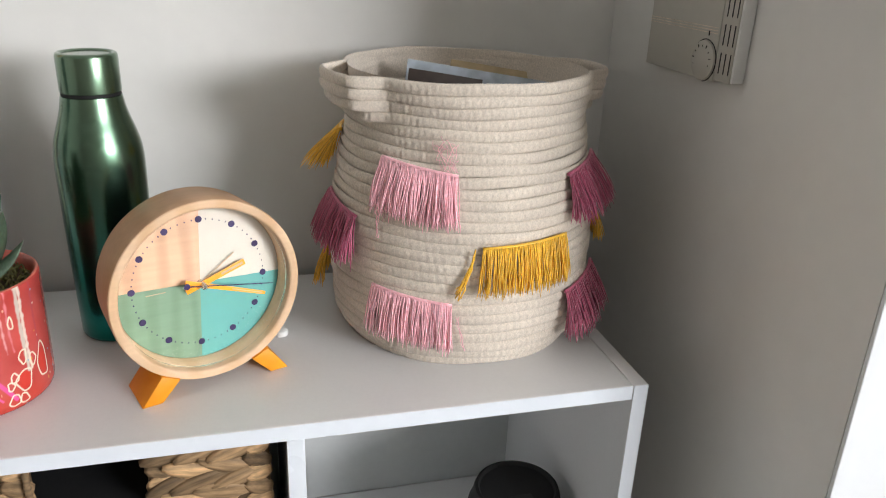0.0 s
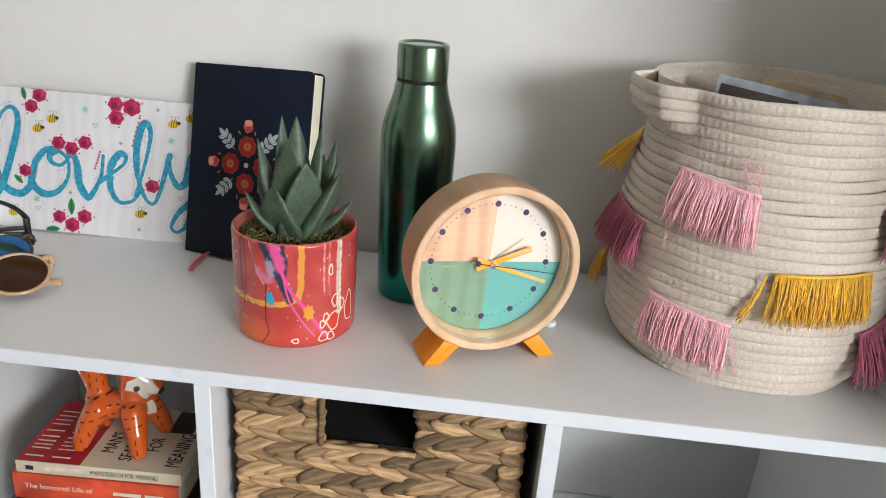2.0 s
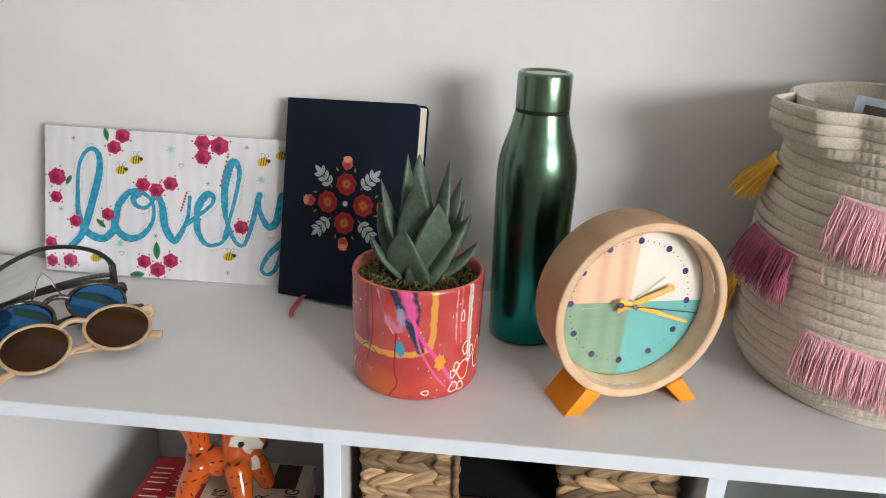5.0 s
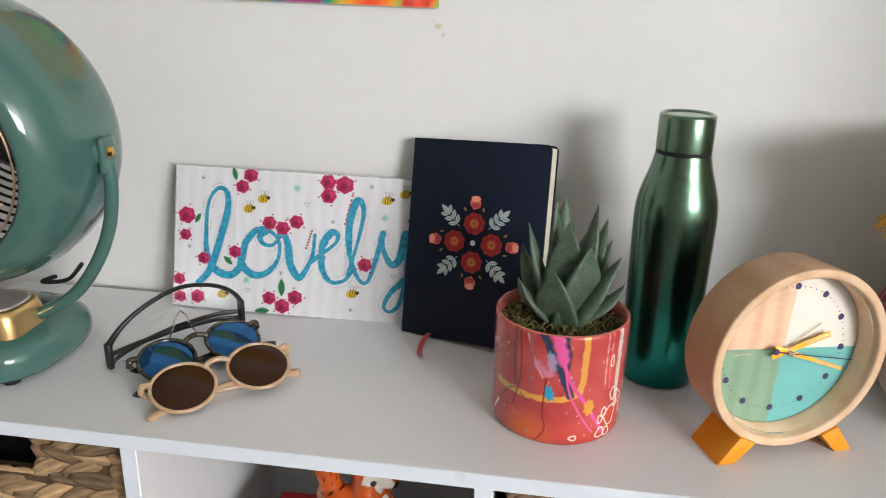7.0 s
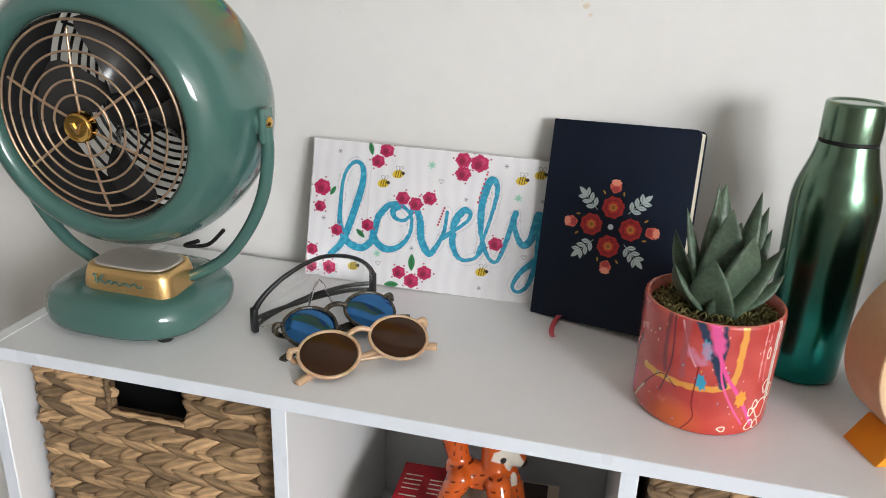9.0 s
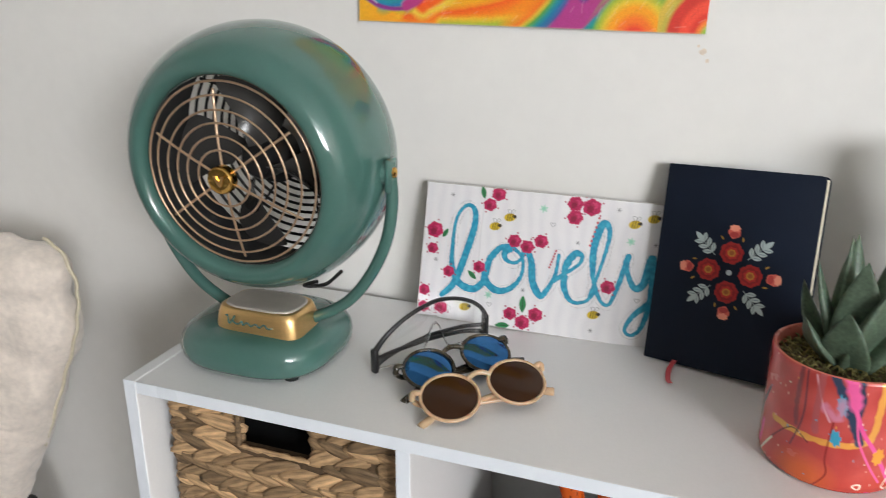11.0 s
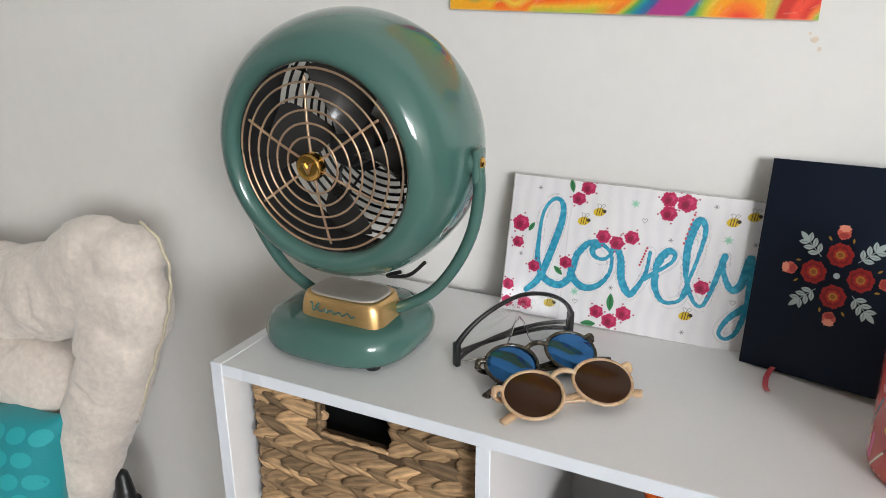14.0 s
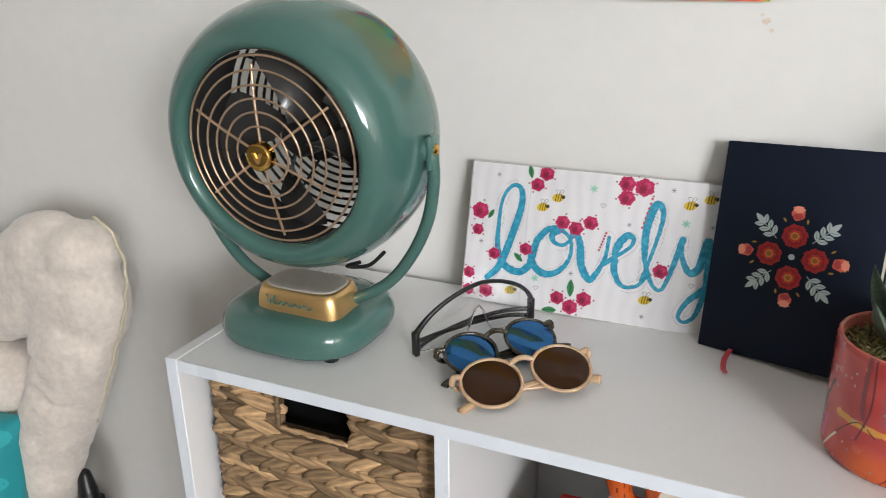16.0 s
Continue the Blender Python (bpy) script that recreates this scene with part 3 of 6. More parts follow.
for k in range(9):
    p = pose(DIAL[0] - 0.0036, DIAL[1], DIAL[2]) @ pose(0, 0, 0, -110 + k * 27, 0, 0)
    part("dial_mark", boxed(-0.0003, 0.0006, -0.0003, 0.0003, 0.0118, 0.0118 + (0.0026 if k % 2 else 0.0012)), BLACK_INK, stat, m=p)
for k in range(3):
    part("groove", boxed(-0.0134, -0.0128, 0.0875, 0.2030, 0.0410 + k * 0.0024, 0.0416 + k * 0.0024), SCUFF, stat)

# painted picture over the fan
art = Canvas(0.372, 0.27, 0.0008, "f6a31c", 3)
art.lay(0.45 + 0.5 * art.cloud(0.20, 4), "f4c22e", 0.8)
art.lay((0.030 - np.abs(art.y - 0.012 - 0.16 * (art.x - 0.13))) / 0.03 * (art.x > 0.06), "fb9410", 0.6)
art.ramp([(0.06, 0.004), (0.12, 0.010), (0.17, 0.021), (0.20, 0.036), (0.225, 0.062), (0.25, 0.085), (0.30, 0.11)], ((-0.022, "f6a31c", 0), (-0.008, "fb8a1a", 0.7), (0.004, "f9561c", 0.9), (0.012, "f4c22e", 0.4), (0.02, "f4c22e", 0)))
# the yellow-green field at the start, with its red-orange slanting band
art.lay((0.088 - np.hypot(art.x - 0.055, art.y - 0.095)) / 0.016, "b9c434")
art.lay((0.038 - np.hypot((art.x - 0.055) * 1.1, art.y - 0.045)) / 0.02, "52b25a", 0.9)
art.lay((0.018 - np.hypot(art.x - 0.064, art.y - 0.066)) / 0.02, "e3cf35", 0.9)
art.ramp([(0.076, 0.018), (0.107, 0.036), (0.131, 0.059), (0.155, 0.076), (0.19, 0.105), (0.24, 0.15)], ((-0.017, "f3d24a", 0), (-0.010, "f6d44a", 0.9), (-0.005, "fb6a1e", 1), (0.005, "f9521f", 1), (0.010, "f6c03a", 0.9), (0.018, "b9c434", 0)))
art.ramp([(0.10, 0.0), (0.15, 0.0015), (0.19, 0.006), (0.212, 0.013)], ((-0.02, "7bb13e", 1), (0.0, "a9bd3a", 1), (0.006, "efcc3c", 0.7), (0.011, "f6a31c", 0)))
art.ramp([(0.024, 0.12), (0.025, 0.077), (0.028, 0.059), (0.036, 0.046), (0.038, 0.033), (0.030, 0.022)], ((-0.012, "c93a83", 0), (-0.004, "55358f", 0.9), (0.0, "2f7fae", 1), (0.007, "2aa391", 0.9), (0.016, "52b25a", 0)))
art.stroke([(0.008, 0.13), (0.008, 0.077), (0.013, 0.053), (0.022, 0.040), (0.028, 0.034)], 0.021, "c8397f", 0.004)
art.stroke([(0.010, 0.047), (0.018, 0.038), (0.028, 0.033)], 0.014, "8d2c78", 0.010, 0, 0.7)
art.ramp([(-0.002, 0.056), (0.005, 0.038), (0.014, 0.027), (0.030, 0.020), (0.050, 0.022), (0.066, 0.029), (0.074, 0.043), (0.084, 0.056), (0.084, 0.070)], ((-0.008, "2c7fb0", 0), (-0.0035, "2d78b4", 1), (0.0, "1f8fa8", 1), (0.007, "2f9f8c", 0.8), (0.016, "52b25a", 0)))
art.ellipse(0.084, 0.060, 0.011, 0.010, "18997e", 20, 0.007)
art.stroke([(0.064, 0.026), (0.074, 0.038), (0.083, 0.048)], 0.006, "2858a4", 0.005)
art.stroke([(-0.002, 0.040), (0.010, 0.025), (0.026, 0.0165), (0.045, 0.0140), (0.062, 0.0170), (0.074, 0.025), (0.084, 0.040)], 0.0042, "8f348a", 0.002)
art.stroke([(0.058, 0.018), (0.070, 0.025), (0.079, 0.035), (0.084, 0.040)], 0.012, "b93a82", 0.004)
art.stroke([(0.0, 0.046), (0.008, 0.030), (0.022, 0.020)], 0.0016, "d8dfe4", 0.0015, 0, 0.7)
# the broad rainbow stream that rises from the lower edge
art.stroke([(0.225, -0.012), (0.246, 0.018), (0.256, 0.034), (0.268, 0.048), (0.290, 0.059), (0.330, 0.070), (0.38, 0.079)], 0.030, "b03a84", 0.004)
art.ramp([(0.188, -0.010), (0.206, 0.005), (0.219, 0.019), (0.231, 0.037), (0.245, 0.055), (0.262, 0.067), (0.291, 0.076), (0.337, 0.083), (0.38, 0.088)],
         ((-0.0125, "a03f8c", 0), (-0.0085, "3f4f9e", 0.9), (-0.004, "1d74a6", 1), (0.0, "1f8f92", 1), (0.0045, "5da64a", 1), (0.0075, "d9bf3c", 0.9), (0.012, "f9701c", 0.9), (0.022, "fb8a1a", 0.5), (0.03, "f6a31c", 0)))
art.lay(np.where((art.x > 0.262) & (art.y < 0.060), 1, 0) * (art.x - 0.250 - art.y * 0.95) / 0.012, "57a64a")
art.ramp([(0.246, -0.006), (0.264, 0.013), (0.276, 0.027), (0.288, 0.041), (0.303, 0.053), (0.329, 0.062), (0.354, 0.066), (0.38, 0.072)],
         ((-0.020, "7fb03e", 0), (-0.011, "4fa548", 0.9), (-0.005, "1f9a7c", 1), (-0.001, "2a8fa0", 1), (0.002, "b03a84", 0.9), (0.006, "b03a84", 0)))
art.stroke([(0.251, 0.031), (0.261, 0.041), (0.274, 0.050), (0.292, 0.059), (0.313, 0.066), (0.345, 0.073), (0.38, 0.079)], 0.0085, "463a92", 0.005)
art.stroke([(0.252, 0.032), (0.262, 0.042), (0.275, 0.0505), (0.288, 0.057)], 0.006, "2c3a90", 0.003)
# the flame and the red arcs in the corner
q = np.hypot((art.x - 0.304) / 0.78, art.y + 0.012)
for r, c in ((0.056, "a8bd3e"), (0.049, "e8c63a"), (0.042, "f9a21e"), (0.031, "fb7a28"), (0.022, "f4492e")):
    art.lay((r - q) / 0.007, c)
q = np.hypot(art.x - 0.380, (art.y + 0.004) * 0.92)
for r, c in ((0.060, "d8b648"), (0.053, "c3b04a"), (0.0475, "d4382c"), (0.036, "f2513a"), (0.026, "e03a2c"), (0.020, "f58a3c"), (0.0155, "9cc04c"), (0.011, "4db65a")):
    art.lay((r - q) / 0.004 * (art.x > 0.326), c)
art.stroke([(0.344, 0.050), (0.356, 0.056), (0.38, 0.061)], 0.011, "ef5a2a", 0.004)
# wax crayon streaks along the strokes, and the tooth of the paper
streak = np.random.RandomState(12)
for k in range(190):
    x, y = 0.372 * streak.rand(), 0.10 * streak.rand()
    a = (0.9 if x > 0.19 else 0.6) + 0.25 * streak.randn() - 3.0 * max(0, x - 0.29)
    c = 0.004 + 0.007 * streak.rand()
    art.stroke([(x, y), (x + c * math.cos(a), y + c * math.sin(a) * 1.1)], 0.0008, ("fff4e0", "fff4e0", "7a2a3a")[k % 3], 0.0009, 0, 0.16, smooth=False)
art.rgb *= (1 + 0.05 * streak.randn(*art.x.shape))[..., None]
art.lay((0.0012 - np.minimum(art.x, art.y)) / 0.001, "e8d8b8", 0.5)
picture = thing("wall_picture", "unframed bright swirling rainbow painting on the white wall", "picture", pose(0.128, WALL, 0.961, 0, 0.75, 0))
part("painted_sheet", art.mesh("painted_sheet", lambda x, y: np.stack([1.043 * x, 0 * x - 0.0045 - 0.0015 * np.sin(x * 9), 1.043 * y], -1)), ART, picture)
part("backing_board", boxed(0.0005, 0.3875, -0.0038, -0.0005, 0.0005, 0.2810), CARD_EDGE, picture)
rnd = random.Random(5)
for x, z, s in ((0.5155, 0.938, 0.0040), (0.5205, 0.9300, 0.0026), (0.5105, 0.944, 0.002), (0.2490, 0.919, 0.0016)):
    outline = [(s * (0.6 + 0.5 * rnd.random()) * math.cos(a), s * (0.5 + 0.6 * rnd.random()) * math.sin(a)) for a in np.arange(9) / 9 * 6.283]
    ob = mesh_object("paint_scuff", solid_polygon(outline, 0.0003, pose(x, WALL - 0.0004, z)), WALL_PAINT if s < 0.002 else SCUFF)
    tagged(ob, "small bare scuff in the wall paint", "wall mark", "wall scuffs")

# ---- rope basket ----
CX, CY = 1.085, 0.174
rope_basket = thing("rope_basket", "cream cotton rope basket with coloured fringe tufts", "basket", pose(CX, CY, T, 0, 0, -2.5) @ Matrix.Scale(1.018, 4))
COILS, ROD = 27, 0.00912


def basket_radius(z):
    h = [0.0, 0.006, 0.02, 0.06, 0.12, 0.16, 0.19, 0.21, 0.225, 0.25]
    r = [0.098, 0.111, 0.1185, 0.1215, 0.1205, 0.1145, 0.108, 0.1055, 0.107, 0.110]
    return float(np.interp(z, h, r))


def handle_push(a, row):
    """How far the rim's handles stand out at an angle."""
    from_top = COILS - 1 - row
    if from_top > 3:
        return 0.0 * a
    push = 0.0
    for mid, amount in ((radians(196), 0.021), (radians(6), 0.018)):
        d = np.abs((a - mid + np.pi) % (2 * np.pi) - np.pi)
        k = np.clip((0.46 - d) / 0.24, 0, 1)
        push = push + amount * k * k * (3 - 2 * k) * (1.0, 1.0, 0.9, 0.45)[from_top]
    return push


rnd = np.random.RandomState(4)
for row in range(COILS):
    n, s = 1050, 12
    a = np.arange(n) / n * 2 * np.pi
    z = 0.005 + row * ROD
    wave = 0.0012 * np.sin(a * 2 + row * 0.13) * (row / COILS) + 0.0005 * np.sin(a * 7 + row)
    big = basket_radius(z) + handle_push(a, row) + 0.0007 * np.sin(a * 5 + row * 1.7)
    b = (np.arange(s) / s - 0.5) * 2 * np.pi
    steps = round(2 * np.pi * 0.118 / 0.0064)
    phase = a[:, None] * steps / 2 + 1.5 * np.abs(b)[None, :] + row * 0.7 + 0.25 * np.sin(a * 31 + row)[:, None]
    out = np.clip(np.cos(b), 0, 1)[None, :]
    braid = 0.00070 * (np.abs(np.sin(phase)) ** 0.7 - 0.6) * out ** 0.5
    rad = ROD * 0.56 + 0.00012 * rnd.randn(n, s)
    rr = big[:, None] + 0.0014 + 0.50 * rad * np.cos(b)[None, :] + braid
    v = np.stack([rr * np.cos(a)[:, None], rr * np.sin(a)[:, None], z + wave[:, None] + rad * np.sin(b)[None, :]], -1)
    part("rope_coil", from_arrays("rope_coil", v.reshape(-1, 3), grid_faces(n, s, True, True)), ROPE, rope_basket, smooth=180)
part("inner_wall", revolve("inner_wall", [(basket_radius(z) - 0.0012, z) for z in np.linspace(0.006, 0.246, 25)], 96), ROPE, rope_basket, smooth=180)
part("base_disc", revolve("base_disc", [(0, 0.001), (0.096, 0.001), (0.098, 0.006), (0.094, 0.010), (0, 0.010)], 48), ROPE, rope_basket)


def fringe(angle, wide, z, drop, mat, seed, count=210, slope=0.0, flare=0.25, label=""):
    """A stitched band with hanging threads, on the basket's side."""
    rnd = np.random.RandomState(seed)
    made = []
    half = wide / 2 / 0.125
    pts = []
    for s in np.linspace(-1, 1, 14):
        a = angle + s * half
        zz = z + slope * s
        r = basket_radius(zz) + 0.0066
        pts.append((r * math.cos(a), r * math.sin(a), zz))
    made.append(tube("band", pts, 0.0016, 6))
    for k in range(count):
        s = -1 + 2 * (k + rnd.rand()) / count
        a = angle + s * half
        zz = z + slope * s
        r = basket_radius(zz) + 0.0070 + 0.0012 * rnd.rand()
        lean = 0.020 * rnd.randn() + 0.05 * s * flare
        length = drop * (0.86 + 0.16 * rnd.rand()) * (1.0 if rnd.rand() > 0.05 else 1.12)
        out = 0.001 + 0.004 * rnd.rand() + 0.022 * flare * rnd.rand()
        curl = 0.022 * rnd.randn()
        wob = 6 * rnd.rand()
        line = []
        for q in np.linspace(0, 1, 7):
            aa = a + (lean * q + curl * q * (1 - q)) * 0.9 + 0.007 * math.sin(7 * q + wob) * q
            h = zz - length * q
            rr = max(r, basket_radius(h) + 0.0066) + out * q + 0.0012 * math.sin(3.14 * q)
            line.append((rr * math.cos(aa), rr * math.sin(aa), h))
        made.append(tube("thread", line, [0.00044 + 0.00012 * rnd.rand()] * 6 + [0.0002], 4))
    return part("fringe", join("fringe", made), mat, rope_basket, label, smooth=180)


fringe(radians(237.5), 0.073, 0.1790, 0.044, PINK, 1, slope=-0.004, label="pale pink silky fringe")
fringe(radians(237.5), 0.073, 0.0690, 0.043, PINK, 2, slope=-0.003, label="pale pink silky fringe")
fringe(radians(283), 0.080, 0.1190, 0.042, YELLOW, 3, slope=0.002, label="golden yellow fringe")
fringe(radians(196), 0.064, 0.131, 0.042, PLUM, 4, flare=0.7, slope=-0.004, label="plum pink fringe")
fringe(radians(320), 0.068, 0.174, 0.040, PLUM, 5, flare=0.8, slope=0.004, label="plum pink fringe")
fringe(radians(320), 0.068, 0.068, 0.042, PLUM, 6, flare=0.8, slope=0.004, label="plum pink fringe")
fringe(radians(168), 0.050, 0.188, 0.036, YELLOW, 7, 100, flare=1.2, label="golden yellow fringe")
fringe(radians(166), 0.050, 0.072, 0.040, YELLOW, 8, 100, flare=0.5, label="golden yellow fringe")
fringe(radians(356), 0.045, 0.118, 0.036, YELLOW, 9, 90, flare=0.5, label="golden yellow fringe")
rnd = np.random.RandomState(12)
stray = []
for k in range(9):
    a, z = radians(249) + 0.05 * rnd.rand(), 0.178
    line = []
    for q in np.linspace(0, 1, 7):
        aa, h = a - 0.08 * q * rnd.rand() + 0.06 * math.sin(3 * q + k), z + 0.026 * q * (0.7 + 0.5 * rnd.rand())
        r = basket_radius(h) + 0.0072 + 0.002 * math.sin(3.1 * q)
        line.append((r * math.cos(aa), r * math.sin(aa), h))
    stray.append(tube("thread", smooth_line(line, 2), 0.00026, 4))
for a0, z0, w in ((244, 0.060, 0.10), (256, 0.056, 0.07), (222, 0.15, 0.02)):
    for k in range(3):
        line = []
        for q in np.linspace(0, 1, 6):
            aa, h = radians(a0) + w * q + 0.01 * rnd.randn(), z0 - 0.034 * q
            r = basket_radius(h) + 0.0072
            line.append((r * math.cos(aa), r * math.sin(aa), h))
        stray.append(tube("thread", smooth_line(line, 2), 0.00026, 4))
tagged(part("loose_threads", join("loose_threads", stray), PINK, rope_basket, "loose pink threads", smooth=180), kind="stuff")
loose = []
for k in range(16):
    line = []
    for q in np.linspace(0, 1, 6):
        aa, h = radians(262) - 0.07 * q ** 1.5 - 0.05 * rnd.rand() * q, 0.117 - 0.042 * q * (0.8 + 0.3 * (k / 16))
        r = basket_radius(h) + 0.0072 + 0.003 * q * rnd.rand()
        line.append((r * math.cos(aa), r * math.sin(aa), h))
    loose.append(tube("thread", line, 0.00055, 4))
tagged(part("loose_threads", join("loose_threads", loose), YELLOW, rope_basket, "loose yellow threads", smooth=180), kind="stuff")

# papers that stand in the basket
for k, (x, y, rz, tilt, w, h, mat, label) in enumerate([
        (-0.058, 0.006, 14, -64, 0.070, 0.240, PAPER_DARK, "dark printed magazine leaning in the basket"),
        (-0.014, 0.016, 10, -67, 0.150, 0.241, PAPER_BLUE, "glossy blue-grey magazine leaning in the basket"),
        (0.022, 0.030, 5, -70, 0.120, 0.242, PAPER_TAN, "tan printed magazine leaning in the basket")]):
    bm = boxed(-w / 2, w / 2, -0.002, 0.002, 0, h, 0.0006)
    ob = mesh_object("magazine", bm, mat, 40)
    ob.matrix_world = pose(CX + x, CY + y - 0.055 + 0.008 * k, T + 0.0115, 0, 0, 0) @ pose(0, 0, 0, -16 - 2.5 * k, 8, -8)
    tagged(ob, label, "magazine", "magazines in the basket")

SATIN = material("satin_steel", (0.52, 0.47, 0.42), 0.38, metal=0.5, grain=0.04, bump=0.03)

# ---- fan ----
FX, FY, FZ = 0.1133, 0.1131, 0.8360
fan = thing("table_fan", "vintage-style green enamel table fan with champagne grille", "fan", pose(FX, FY, T, 0, 0, 1.8))
HUB = FZ - T
AXIS = pose(0, 0, HUB, 90, 0, 0)          # local z of a turned part points to the front
shell = [(0.0925, 0.0600), (0.0932, 0.0660), (0.0960, 0.0705), (0.1000, 0.0725), (0.1060, 0.0710), (0.1120, 0.0665), (0.1185, 0.0585), (0.1245, 0.0470),
         (0.1290, 0.0330), (0.1318, 0.0170), (0.1328, 0.0000), (0.1318, -0.0170), (0.1290, -0.0320), (0.1262, -0.0410), (0.1240, -0.0450), (0.1222, -0.0452), (0.1212, -0.0430),
         (0.1216, -0.0320), (0.1218, -0.0200), (0.1200, 0.0100), (0.1120, 0.0380), (0.0980, 0.0540), (0.0925, 0.0600)]
head_shell = part("head_shell", revolve("head_shell", [tuple(p) for p in smooth_line(shell, 3)], 96, AXIS), GREEN_ENAMEL, fan, "glossy sage green rounded shell", smooth=180)
part("inner_lining", revolve("inner_lining", [(0.0955, 0.0545), (0.1105, 0.0370), (0.1185, 0.0100), (0.1200, -0.0200), (0.1204, -0.0440)], 80, AXIS), BLACK, fan, "black inside of the shell", smooth=180)
part("grille_ring", tube("grille_ring", [(0.0880 * math.cos(a), -0.0640, HUB + 0.0880 * math.sin(a)) for a in np.arange(96) / 96 * 6.28319], 0.0012, 7, True), BRASS_WIRE, fan, "champagne wire ring", smooth=180)
for k, r in enumerate((0.0760, 0.0632, 0.0515, 0.0397, 0.0270)):
    depth = -0.0655 - 0.011 * (1 - (r / 0.09) ** 2)
    part("grille_ring", tube("grille_ring", [(r * math.cos(a), depth, HUB + r * math.sin(a)) for a in np.arange(80) / 80 * 6.28319], 0.00105, 7, True), BRASS_WIRE, fan, smooth=180)
for k in range(6):
    a = radians(90 + 60 * k + 4)
    line = [(r * math.cos(a), -0.0640 - 0.011 * (1 - (r / 0.09) ** 2), HUB + r * math.sin(a)) for r in (0.008, 0.03, 0.05, 0.07, 0.0815)]
    part("grille_spoke", tube("grille_spoke", smooth_line(line, 4), 0.0013, 7), BRASS_WIRE, fan, smooth=180)
cap = part("hub_cap", revolve("hub_cap", [(0, 0.0835), (0.006, 0.0834), (0.0105, 0.0828), (0.0118, 0.0838), (0.0130, 0.0825), (0.0134, 0.0795), (0.0134, 0.0740), (0, 0.0740)], 48, AXIS), POLISHED_GOLD, fan, "polished gold hub cap", smooth=50)
part("hub_emblem", solid_polygon([(-0.0055, 0.0045), (-0.0025, 0.0045), (0.0, -0.0015), (0.0025, 0.0045), (0.0055, 0.0045), (0.001, -0.0055), (-0.001, -0.0055)], -0.0012, pose(0, -0.0835, HUB)), GOLD, cap)
part("motor", revolve("motor", [(0, 0.020), (0.015, 0.020), (0.020, 0.014), (0.022, -0.010), (0.032, -0.014), (0.033, -0.055), (0.024, -0.066), (0, -0.066)], 40, AXIS), BLACK, fan, "black motor housing", smooth=50)
for k in range(4):
    a0 = radians(75 + 90 * k)
    verts = []
    for i, r in enumerate(np.linspace(0.018, 0.088, 9)):
        f = i / 8
        half = radians(13 + 12 * math.sin(1.7 * f + 0.2)) * (1.0 if f < 0.9 else 0.88)
        for j, c in enumerate(np.linspace(-1, 1, 7)):
            a = a0 + half * c + 0.22 * f
            verts.append((r * math.cos(a), -0.018 - 0.017 * c * (1 - 0.35 * f) + 0.004 * c * c, HUB + r * math.sin(a)))
    bm = bmesh.new()
    bm.from_mesh(from_arrays("blade", verts, grid_faces(9, 7)))
    bmesh.ops.solidify(bm, geom=list(bm.faces), thickness=0.0016)
    part("blade", bm, DARK_PLASTIC, fan, "smoky dark blade", smooth=60)


def cage(r):
    """How far back the rear guard lies at a radius."""
    return 0.043 + 0.034 * math.sqrt(max(0.0, 1 - (r / 0.121) ** 2))


for r in np.linspace(0.036, 0.117, 11):
    part("rear_wire", tube("rear_wire", [(r * math.cos(a), cage(r), HUB + r * math.sin(a)) for a in np.arange(56) / 56 * 6.28319], 0.0018, 6, True), BLACK, fan, smooth=180)
for k in range(8):
    a = radians(45 * k + 12)
    part("rear_rib", tube("rear_rib", [(r * math.cos(a), cage(r), HUB + r * math.sin(a)) for r in np.linspace(0.024, 0.1195, 9)], 0.0016, 6), BLACK, fan, smooth=180)
# the head hangs tipped slightly forward between its pivots
TIP = pose(0, -0.006, HUB) @ pose(0, 0, 0, 4.5, 0, 0) @ pose(0, 0.006, -HUB)
for ob in fan.children_recursive:
    ob.data.transform(TIP)
# the yoke
yoke = [(-0.140, 0.205), (-0.141, 0.178), (-0.134, 0.145), (-0.115, 0.106), (-0.088, 0.074), (-0.050, 0.052), (-0.035, 0.048), (0.035, 0.048), (0.050, 0.052), (0.088, 0.074), (0.115, 0.106), (0.134, 0.145), (0.141, 0.178), (0.140, 0.205)]
part("yoke", tube("yoke", smooth_line([(0.982 * x, -0.006, z - 0.003 + 0.0055 * (z > 0.15)) for x, z in yoke], 6), 0.0062, 14, up=(0, 1, 0)), GREEN_ENAMEL, fan, "green tubular yoke", smooth=180)
for side in (-1, 1):
    plate = part("yoke_plate", boxed(side * 0.1375 - 0.0035, side * 0.1375 + 0.0035, -0.0165, 0.0055, HUB - 0.023, HUB + 0.010, 0.0032, 3), GREEN_ENAMEL, fan)
    part("pivot_screw", revolve("pivot_screw", [(0, 0.0030), (0.003, 0.0027), (0.0052, 0.0014), (0.0056, 0), (0, 0)], 24, pose(side * 0.1410, -0.006, HUB - 0.004, 0, 90 * side, 0)), POLISHED_GOLD, plate, "brass pivot screw")
    part("pivot_boss", revolve("pivot_boss", [(0, 0.010), (0.010, 0.010), (0.012, 0.006), (0.012, 0.0), (0, 0.0)], 24, pose(side * 0.1255, -0.006, HUB - 0.004, 0, 90 * side, 0)), GREEN_ENAMEL, plate)


